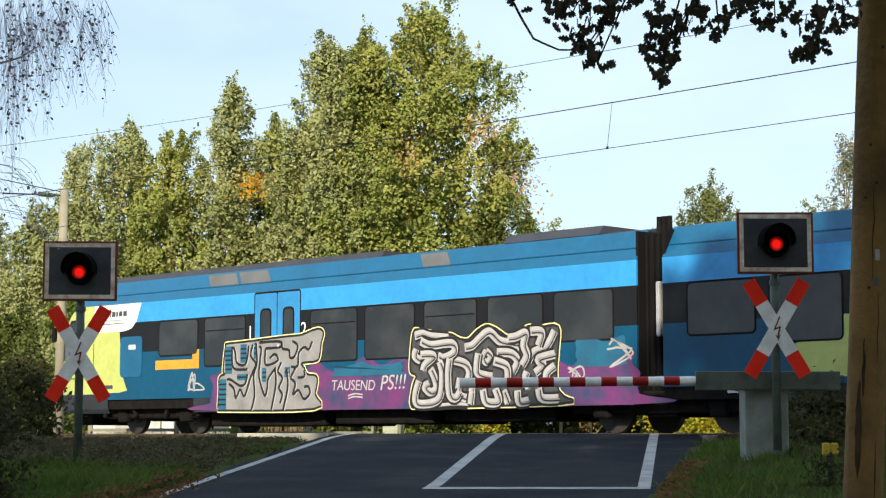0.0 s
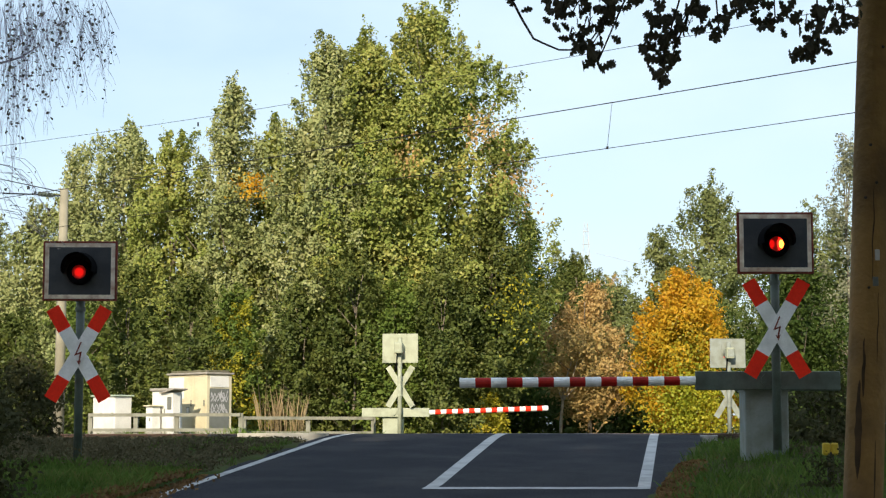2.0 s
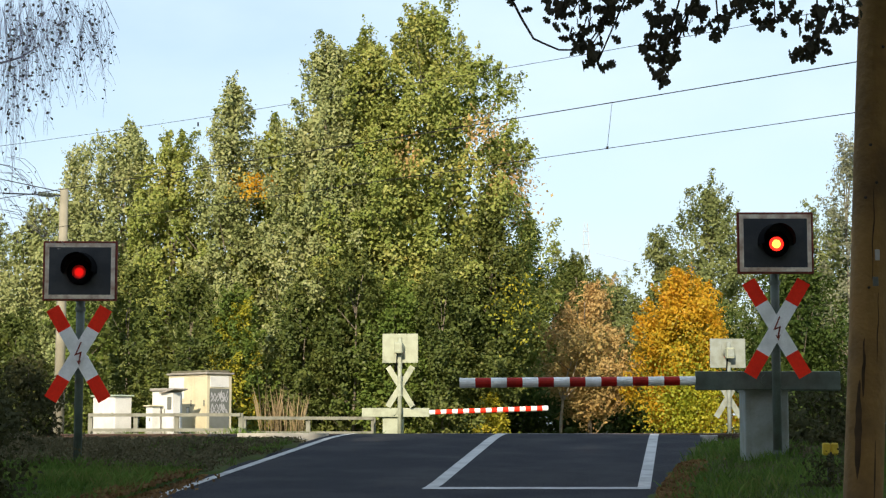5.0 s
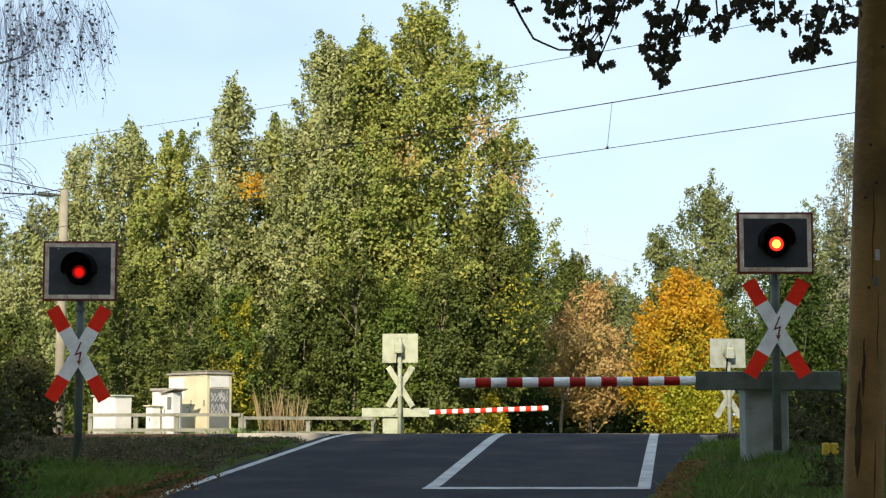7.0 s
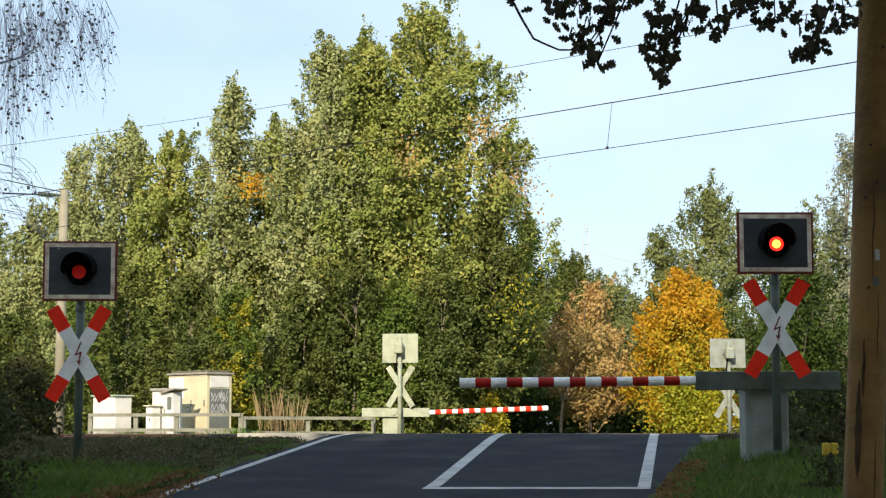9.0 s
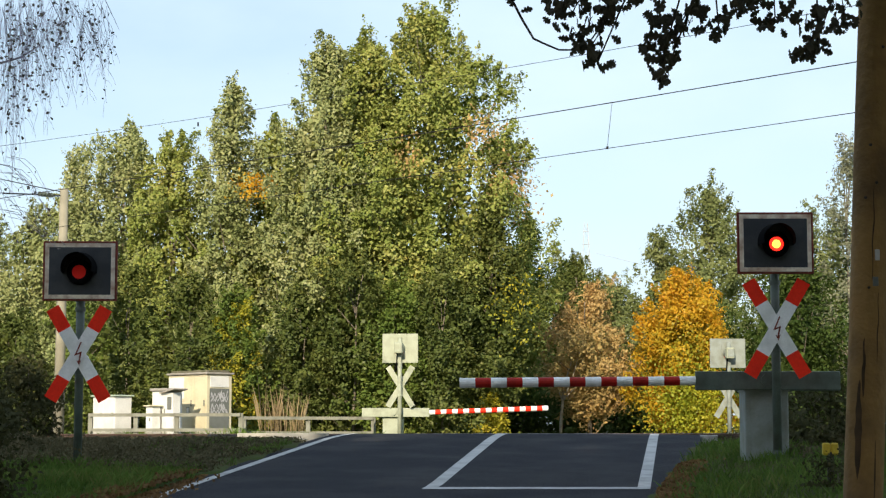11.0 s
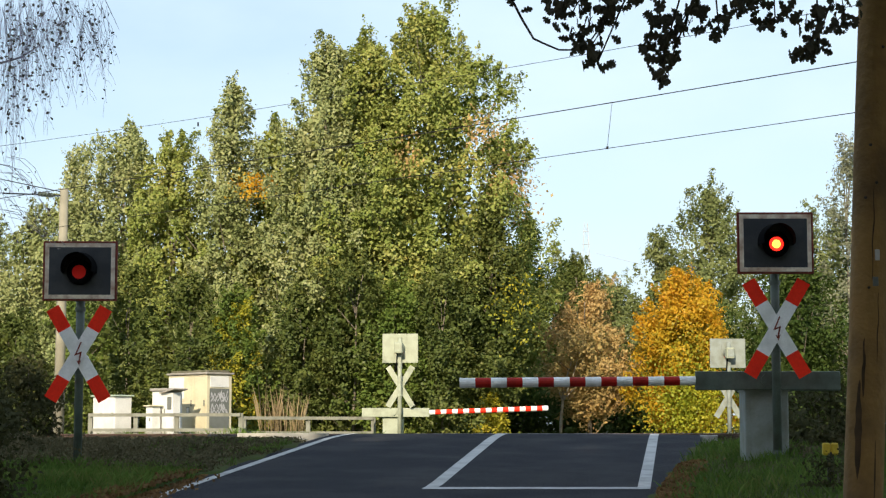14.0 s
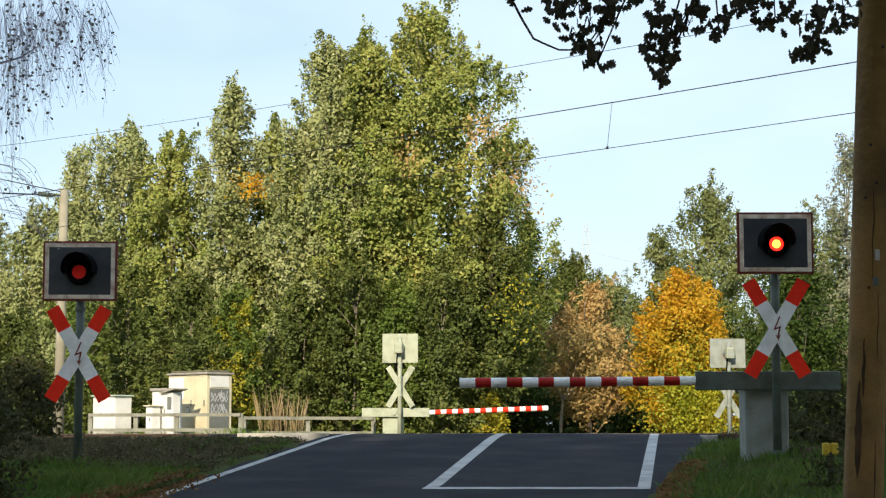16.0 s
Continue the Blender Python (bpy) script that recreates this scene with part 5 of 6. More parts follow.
    fat((4, 92), (9, 94), (15, 90), (27, 87))
    fat((8, 85), (15, 79), (29, 80), (31, 69), (24, 62), (20, 65))
    fat((5, 75), (4, 66), (8, 60))
    fat((8, 67), (14, 67), (17, 64), (11, 54), (10, 47))
    fat((15, 49), (18, 36), (19, 24), (15, 19), (11, 26), (14, 30))
    fat((7, 34), (4.5, 16), (6, 5), (17, 6), (22, 16), (23, 44), (21, 58))
    fat((28, 61), (27, 41), (28, 16), (32, 11), (35, 19))
    fat((30, 59), (38, 54), (41, 44), (40, 34))
    fat((38, 74), (43, 76), (48, 85), (54, 92), (61, 80), (72, 75), (74, 69))
    fat((52, 69), (55, 62), (52, 54), (50, 61), (52, 69), wide=0.13)
    fat((47, 66), (46, 51), (47, 41), (56, 36))
    fat((59, 66), (68, 64), (72, 54), (69, 41))
    fat((57, 56), (65, 49), (66, 34))
    fat((66, 83), (71, 84), (77, 88), (76, 74), (78, 61), (75, 49))
    fat((95, 89), (90, 71), (82, 64), (79, 54))
    fat((80, 90), (87, 88), (85, 72))
    fat((95, 61), (85, 56), (88, 49), (83, 39))
    fat((95, 47), (90, 38), (91, 26))
    fat((35, 36), (34, 16), (41, 11), (43, 24))
    fat((43, 19), (42, 3))
    fat((50, 21), (52, 6), (60, 6), (58, 22))
    fat((63, 19), (66, 4))
    fat((78, 41), (77, 34), (79, 21))
    fat((72, 19), (73, 5), (79, 6))
    fat((85, 21), (87, 9), (97, 8))
    fat((9, 3), (20, 2), (31, 3), (40, 2), wide=0.09)
    part("spray_patch", plate(blob(-1.75, -0.6, 1.25, 1.80, 6, 0.10, 12), Y - 0.0045, Y + 0.001), G_BLUE, car, "blue sprayed patch")
    part("spray_patch", plate(blob(-8.6, -6.5, 1.22, 1.50, 7, 0.10, 31), Y - 0.0095, Y + 0.001), G_BLUE, car, "blue sprayed patch")
    lettering("spray_writing", "TAUSEND", 0.31, -8.70, 0.93, Y - 0.0065, G_WHITE, car, "white sprayed writing", -1.0, 0.12)
    lettering("spray_writing", "PS!!!", 0.44, -7.18, 0.90, Y - 0.0065, G_WHITE, car, "white sprayed writing", 2.0, 0.25)
    for dz in (0, 0.06):
        part("spray_underline", ribbon(smooth_line([(-8.15, 0.80 - dz), (-7.95, 0.84 - dz), (-7.7, 0.82 - dz)], 5), 0.03, Y - 0.0065, bmesh.new()), G_WHITE, car)
    for x0, z0, s in ((-13.75, 0.98, 0.62), (-1.05, 1.25, 0.7), (-2.0, 0.9, 0.5)):
        pts = [(x0 + s * rng.uniform(0, 1.0), z0 + s * rng.uniform(-0.1, 0.75)) for _ in range(12)]
        part("spray_tag", ribbon(smooth_line(pts, 6), 0.035, Y - 0.006, bmesh.new()), G_WHITE, car, "white sprayed tag")
    part("orange_field", plate([(-15.05, 1.52), (-13.35, 1.52), (-13.35, 1.96), (-13.6, 1.96), (-13.6, 1.74), (-15.05, 1.74)], Y - 0.005, Y + 0.01), T_ORANGE, car, "orange sign field")


CAR_A = end_car(None, 0.0, -1, "blue end train car with silver graffiti and yellow nose", "12")
graffiti(CAR_A)
CAR_B = middle_car(None)
CAR_C = end_car(None, 15.83, 1, "clean blue end train car with a yellow nose", "22")
for _x in (0.0, 15.83):
    gangway(CAR_B, _x)
    bogie(_x, CAR_B, 1.35)
pantograph(CAR_B, 14.65)


# ---- equipment beyond the railway ----
MOSSY = mat("mossy_felt", (0.12, 0.11, 0.075), 0.95, dirt=(0.06, 0.07, 0.03), scale=4, amount=0.8)


def hut(m, w, d, h, wall, label, roofm, door_side=True, lid=0.06):
    """A trackside cabinet: plinth, walls, overhanging lid, doors; its front looks to -y."""
    t = thing("equipment_hut", m, label, "equipment hut", "huts beside the track")
    part("plinth", box(-w / 2 - .02, w / 2 + .02, -d / 2 - .02, d / 2 + .02, -0.5, 0.06), CONCRETE, t)
    part("housing", box(-w / 2, w / 2, -d / 2, d / 2, 0.06, h - lid, None, 0.012), wall, t)
    part("lid", box(-w / 2 - .06, w / 2 + .06, -d / 2 - .06, d / 2 + .06, h - lid, h, None, 0.015), roofm, t, "flat overhanging lid")
    n = max(1, int(round(w / 0.7)))
    for i in range(n):
        a, b = -w / 2 + w * i / n + 0.03, -w / 2 + w * (i + 1) / n - 0.03
        part("panel", box(a, b, -d / 2 - 0.012, -d / 2 + 0.005, 0.14, h - lid - 0.07, None, 0.004), wall, t)
        part("handle", box(b - 0.09, b - 0.06, -d / 2 - 0.035, -d / 2 - 0.01, h * 0.45, h * 0.55), HUT_GREY, t)
    if door_side:
        s = part("side_door", box(w / 2 - 0.005, w / 2 + 0.012, -d / 2 + 0.10, d / 2 - 0.10, 0.12, h * 0.74, None, 0.004), HUT_GREY, t, "grey side door with scribbled paint")
        rr = random.Random(3)
        for z0, z1 in ((0.62, 0.78), (0.72, 0.93), (0.97, 1.14), (1.08, 1.33)):
            u, pts = -d / 2 + 0.15, []
            while u < d / 2 - 0.15:
                pts.append((u, z0 + (z1 - z0) * (len(pts) % 2) * rr.uniform(0.5, 1) + rr.uniform(0, 0.03)))
                u += rr.uniform(-0.02, 0.10)
            bm = ribbon(smooth_line(pts, 4), 0.028, 0, bmesh.new())
            o = part("scribble", bm, G_WHITE, s, "white scribble")
            o.matrix_local = Matrix.Translation((w / 2 + 0.015, 0, 0)) @ pose(0, 0, 0, 0, 0, 90)
        part("transom", box(w / 2 - 0.005, w / 2 + 0.014, -d / 2 + 0.12, d / 2 - 0.12, h * 0.76, h * 0.94, None, 0.004), HUT_WHITE, t, "white board over the door")
        part("white_patch", box(-w / 2 + 0.03, -w / 2 + 0.80, -d / 2 - 0.018, -d / 2 - 0.004, h * 0.58, h * 0.93, None, 0.003), HUT_WHITE, t, "white overpainted patch")
        part("roof_felt", box(-w / 2 + .04, w / 2 - .04, -d / 2 + .04, d / 2 - .04, h - 0.01, h + 0.07, None, 0.03), MOSSY, t, "mossy roof felt")
        part("warning_plate", box(-0.02, 0.12, -d / 2 - 0.02, -d / 2 - 0.005, 0.62, 0.82, None, 0.003), HUT_GREY, t)
        part("plate_face", box(0.0, 0.10, -d / 2 - 0.024, -d / 2 - 0.015, 0.65, 0.79), HUT_WHITE, t)
    return t


hut(pose(-7.46, 56.0, 0.0, 0, 0, -45), 1.92, 0.95, 1.86, HUT_CREAM, "cream trackside equipment hut with a scribbled side door", ROOF_GREY)
hut(pose(-8.25, 54.6, 0.0, 0, 0, -45), 0.75, 0.55, 1.36, HUT_WHITE, "small white trackside cabinet with a sloping lid", ROOF_GREY, False, 0.08)
hut(pose(-8.60, 54.2, 0.0, 0, 0, -45), 0.32, 0.30, 0.85, HUT_WHITE, "low white trackside cabinet beside the hut", HUT_CREAM, False, 0.04)
hut(pose(-10.0, 55.2, 0.0, 0, 0, -45), 1.15, 0.6, 1.17, HUT_WHITE, "white trackside cabinet with a pale green lid", mat("pale_green_lid", (0.38, 0.46, 0.36), 0.6), False, 0.05)


def hood_and_vent():
    t = thing("vent_box", pose(-8.00, 54.15, 0.0, 0, 0, -45), "white vent box with a grey window and overhanging hood", "vent box", "huts beside the track")
    part("housing", box(-0.17, 0.17, -0.14, 0.14, -0.4, 1.22, None, 0.01), HUT_WHITE, t)
    part("grille", box(-0.10, 0.10, -0.152, -0.13, 0.72, 1.10, None, 0.004), HUT_GREY, t, "grey vent grille")
    hood = part("hood", box(-0.36, 0.36, -0.26, 0.26, -0.02, 0.02, None, 0.006), ROOF_GREY, t, "tilted grey hood")
    hood.matrix_local = pose(0, 0, 1.27, 0, -9, 0)


hood_and_vent()


def fence(points, label, z):
    t = thing("fence", pose(0, 0, 0), label, "fence", "fences beyond the railway")
    for x, y in points:
        part("post", box(x - 0.065, x + 0.065, y - 0.065, y + 0.065, -0.5, z + 0.05, None, 0.012), FENCE, t)
    for (xa, ya), (xb, yb) in zip(points, points[1:]):
        for zz in (z, z - 0.42):
            bm = box(-0.5, 0.5, -0.03, 0.03, -0.045, 0.045)
            ln = math.hypot(xb - xa, yb - ya)
            bmesh.ops.scale(bm, vec=(ln, 1, 1), verts=bm.verts[:])
            o = part("rail", bm, FENCE, t)
            o.matrix_local = Matrix.Translation(((xa + xb) / 2, (ya + yb) / 2 - 0.09, zz)) @ Matrix.Rotation(math.atan2(yb - ya, xb - xa), 4, "Z")


fence([(-9.95, 51.6), (-8.62, 51.3), (-7.43, 51.0), (-5.62, 50.8)], "weathered pale rail fence beside the huts", 0.53)
fence([(-5.62, 51.6), (-3.85, 52.2), (-2.0, 52.5)], "weathered pale rail fence beside the far barrier", 0.45)


def mast():
    t = thing("catenary_mast", pose(-11.36, 54.0, -0.4), "pale concrete catenary mast with insulators", "mast")
    part("pole", tube((0, 0, -0.6), (0.02, 0, 7.7), 0.17, 0.125, 18), MAST, t, smooth=True)
    part("bracket", tube((0, 0, 7.5), (-1.5, -1.3, 7.4), 0.022, seg=8), WIRE, t)
    part("stay", tube((0, 0, 7.6), (-2.0, -1.9, 7.85), 0.014, seg=6), WIRE, t)
    for i in range(5):
        part("insulator_disc", tube((-0.28 - i * 0.075, -0.25 - i * 0.065, 7.48), (-0.31 - i * 0.075, -0.28 - i * 0.065, 7.478), 0.075, seg=12), GREEN_PAINT, t)


mast()


def wires():
    t = thing("overhead_line", TRACK, "dark overhead contact line above the railway", "overhead line")

    def run(name, pts, r):
        return part(name, chain(pts, r, seg=6), WIRE, t)
    run("contact_wire", [(x, 0, 5.60 + 0.006 * (abs(x) / 10)) for x in range(-60, 61, 6)], 0.0075)
    run("messenger_wire", [(x, 0, 6.50 + 0.0011 * (x - 6) ** 2 * 0.25) for x in range(-60, 61, 4)], 0.0100)
    run("feeder_wire", [(x, 3.16, 8.42 - 0.011 * (x - 2) + 0.0006 * (x - 2) ** 2) for x in range(-60, 61, 4)], 0.0065)
    for x in (-24, -15, -6, 12.5, 21.5):
        part("dropper", tube((x, 0, 5.6), (x, 0, 6.52), 0.004, seg=5), WIRE, t)
    part("dropper", tube((3.15, 0, 5.62), (3.28, 0, 6.50), 0.005, seg=5), WIRE, t)
    part("clamp", box(3.13, 3.17, -0.015, 0.015, 5.59, 5.64), WIRE, t)
    part("clamp", box(-14.27, -14.23, 3.145, 3.175, 8.53, 8.64), WIRE, t)


wires()


def pylon():
    t = thing("pylon", pose(33.2, 420, -1), "thin grey lattice pylon far off", "pylon")
    PYLON = mat("pylon_steel", (0.42, 0.46, 0.50), 0.7)
    H, B = 50.0, 2.6
    lev = [0, 10, 19, 27, 34, 40, 45, 50]
    bm = bmesh.new()
    for i in range(len(lev) - 1):
        w0, w1 = B * (1 - lev[i] / H * 0.85), B * (1 - lev[i + 1] / H * 0.85)
        for sx, sy in ((1, 1), (1, -1), (-1, -1), (-1, 1)):
            tube((sx * w0, sy * w0, lev[i]), (sx * w1, sy * w1, lev[i + 1]), 0.07, seg=4, bm=bm)
            tube((sx * w0, sy * w0, lev[i]), (-sy * w1, sx * w1, lev[i + 1]), 0.035, seg=4, bm=bm)
    part("lattice_tower", bm, PYLON, t)
    for z, w in ((45, 0.9), (48, 0.7)):
        part("crossarm", tube((-w, 0, z), (w, 0, z), 0.09, seg=4), PYLON, t)
    part("cable", chain([(2, 0, 43), (14, 0, 40), (24, 4, 39.5), (60, 20, 43)], 0.05, seg=4), PYLON, t)


pylon()


# ---- beside the road ----
CRACK = mat("split_wood", (0.075, 0.046, 0.024), 0.95, dirt=(0.03, 0.02, 0.012), scale=9, amount=0.8)


def pole():
    t = thing("wooden_pole", pose(2.230, 10, -1.55), "brown treated wooden pole with knots and cracks", "pole")
    bm = bmesh.new()
    rr = random.Random(2)
    rows = []
    n = 26
    for k in range(40):
        z = -0.5 + k * 0.22
        r = 0.110 - 0.0005 * k
        rows.append([bm.verts.new((0.051 * z + (r + 0.004 * noise.noise((math.cos(6.283 * j / n) * 3, math.sin(6.283 * j / n) * 3, z * 0.8))) * math.cos(6.283 * j / n),
                                   (r) * math.sin(6.283 * j / n), z)) for j in range(n)])
    for a, b in zip(rows, rows[1:]):
        for j in range(n):
            bm.faces.new((a[j], a[(j + 1) % n], b[(j + 1) % n], b[j]))
    bm.faces.new(rows[-1])
    part("shaft", bm, WOOD_POLE, t, smooth=True)
    for k in range(7):
        z = rr.uniform(0.9, 4.2)
        o = rr.uniform(-0.07, 0.05)
        x, y = 0.051 * z + o, -math.sqrt(0.104 ** 2 - o * o)
        part("knot", tube((x, y + 0.01, z), (x, y - 0.006, z), 0.011, 0.006, 8), TWIG, t)
    for z0, z1, o, wide in ((1.28, 1.82, -0.058, 0.014), (1.72, 2.05, -0.040, 0.007), (2.35, 2.9, -0.01, 0.004), (1.1, 1.5, 0.035, 0.004), (1.9, 2.3, 0.03, 0.003)):
        bm = bmesh.new()
        last = None
        for k in range(25):
            f = k / 24
            z = z0 + (z1 - z0) * f
            w = wide * (math.sin(math.pi * f) ** 0.6 + 0.04) * (1 + 0.5 * noise.noise((f * 7, z0, 1.0)))
            m = o + 0.006 * noise.noise((f * 4, z0, 5.0))
            row = [bm.verts.new((0.051 * z + m + w * q, -math.sqrt(0.1075 ** 2 - (m + w * q) ** 2) - 0.0015, z)) for q in (-1, -0.3, 0.3, 1)]
            if last:
                for j in range(3):
                    bm.faces.new((last[j], last[j + 1], row[j + 1], row[j]))
            last = row
        part("crack", bm, CRACK, t, "dark crack in the wood")
    z = 2.47
    part("tag_plate", box(0.051 * z + 0.005, 0.051 * z + 0.03, -0.112, -0.09, z, z + 0.06, None, 0.003), T_PALE, t, "small pale metal tag")
    part("tag_plate", box(0.051 * z - 0.01, 0.051 * z + 0.02, -0.111, -0.09, z - 0.14, z - 0.09, None, 0.003), HUT_GREY, t, "small grey metal tag")


pole()
part_kerb = tagged(part("concrete_edging", box(-3.85, -2.15, 34.2, 34.5, -0.3, 0.005, None, 0.01), CONCRETE), "pale concrete edging beside the crossing", "edging", kind="structure")
part_kerb2 = tagged(part("concrete_edging", box(4.62, 4.90, 32.6, 33.4, -0.35, -0.03, None, 0.02), CONCRETE), "pale concrete edging beside the crossing", "edging", kind="structure")


# Stands in for a small yellow spot; lobes and stem are added.
def yellow_spot(x, y):
    z = ground_z(x, y)
    t = thing("yellow_spot", pose(x, y, z), "small yellow two-lobed spot in the roadside grass", "marker")
    paint = mat("yellow_spot_paint", (0.60, 0.42, 0.03), 0.6)
    for k in (-1, 1):
        part("cap", box(k * 0.043 - 0.04, k * 0.043 + 0.04, -0.035, 0.035, -0.24 - z, -0.11 - z, None, 0.02), paint, t)
    part("stem", box(-0.03, 0.03, -0.03, 0.03, -0.05, -0.20 - z, None, 0.004), TWIG, t)


yellow_spot(4.02, 19.0)

OAK_OUT = [(0, 0.012), (0.10, 0.04), (0.17, 0.15), (0.25, 0.17), (0.31, 0.09), (0.40, 0.25), (0.50, 0.28), (0.56, 0.15), (0.66, 0.29), (0.77, 0.27), (0.82, 0.15), (0.91, 0.17), (1.0, 0.0)]


def oak():
    t = thing("oak_tree", pose(0, 0, 0), "oak tree with dark lobed leaves hanging over the road", "tree")
    part("trunk", chain([(4.4, 9.2, -1.9), (4.3, 9.2, 0.5), (4.4, 9.0, 3.0), (4.2, 9.2, 6.0), (4.4, 9.4, 9.0)], 0.24, 0.12, 12), BARK, t, smooth=True)
    part("limb", chain([(4.35, 9.1, 2.4), (3.2, 8.8, 2.95), (2.2, 8.6, 2.75), (1.3, 8.5, 2.55), (0.7, 8.45, 2.40), (0.30, 8.5, 2.22)], 0.07, 0.012, 8), TWIG, t)
    rng = random.Random(17)
    lb = bmesh.new()
    rib = [lb.verts.new((u - 0.5, 0, 0)) for u, v in OAK_OUT]
    for sgn in (1, -1):
        rim = [lb.verts.new((u - 0.5, sgn * v, 0.25 * v)) for u, v in OAK_OUT[:-1]] + [rib[-1]]
        for i in range(len(OAK_OUT) - 1):
            lb.faces.new(list(dict.fromkeys([rib[i], rim[i], rim[i + 1], rib[i + 1]])))
    leaf_mesh = bpy.data.meshes.new("oak_leaf")
    lb.to_mesh(leaf_mesh)
    lb.free()
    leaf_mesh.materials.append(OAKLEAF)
    # clusters: place along the road's width, height, spread, number of leaves
    groups = [(0.60, 2.00, .15, .06, 26), (0.50, 1.97, .06, .04, 9), (0.655, 1.81, .085, .075, 26), (0.73, 1.95, .08, .07, 16), (0.77, 2.02, .10, .04, 10),
              (0.70, 1.72, .05, .025, 6), (1.00, 1.78, .065, .075, 24), (1.07, 1.90, .08, .08, 20), (0.97, 1.96, .05, .05, 9), (1.00, 1.66, .045, .035, 7),
              (1.16, 1.98, .07, .05, 11), (1.26, 1.91, .05, .045, 9), (1.35, 2.00, .12, .035, 14), (1.53, 1.95, .07, .045, 12), (1.73, 1.80, .085, .04, 15), (1.76, 1.92, .08, .07, 18), (1.86, 1.97, .06, .06, 13), (1.66, 1.77, .04, .02, 4), (1.45, 2.02, .08, .03, 8), (0.88, 2.05, .10, .03, 7)]
    for gx, gz, sx, sz, n in groups:
        gx += 0.03 if gx < 0.9 else 0.05
        k = Vector((gx, 8.5, gz))
        top = Vector((gx + rng.uniform(-0.05, 0.30), 8.5 + rng.uniform(-0.1, 0.1), 2.30))
        part("twig", chain([top, top.lerp(k, 0.5) + Vector((rng.uniform(-.03, .03), 0, 0)), k, k + Vector((rng.uniform(-.04, .04), 0, -sz * 0.7))], 0.006, 0.0025, 5), TWIG, t)
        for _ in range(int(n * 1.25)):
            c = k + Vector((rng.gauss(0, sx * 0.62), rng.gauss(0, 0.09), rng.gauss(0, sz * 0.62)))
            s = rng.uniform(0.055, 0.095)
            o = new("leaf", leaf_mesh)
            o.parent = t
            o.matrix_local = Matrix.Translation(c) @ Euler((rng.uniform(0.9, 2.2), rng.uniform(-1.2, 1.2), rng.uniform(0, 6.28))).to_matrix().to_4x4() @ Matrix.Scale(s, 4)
    part("twig", chain([(0.31, 8.5, 2.26), (0.33, 8.5, 2.03), (0.375, 8.5, 1.94), (0.43, 8.5, 1.845), (0.47, 8.5, 1.825), (0.55, 8.5, 1.79), (0.64, 8.5, 1.79)], 0.0075, 0.004, 6), TWIG, t)
    part("twig", chain([(0.86, 8.5, 2.2), (0.80, 8.5, 1.97), (0.76, 8.5, 1.90), (0.70, 8.5, 1.80)], 0.006, 0.003, 6), TWIG, t)
    r2 = np.random.default_rng(9)
    c = crown_centres(r2, 150, 4.6, 11.5, 4.0, ROUND) + np.array([4.6, 8.5, 0])
    pts = np.repeat(c, 45, axis=0) + r2.normal(size=(150 * 45, 3)) * 0.6
    quads("crown", leaves_at(pts, 0.3, r2), DARKGREEN, t)


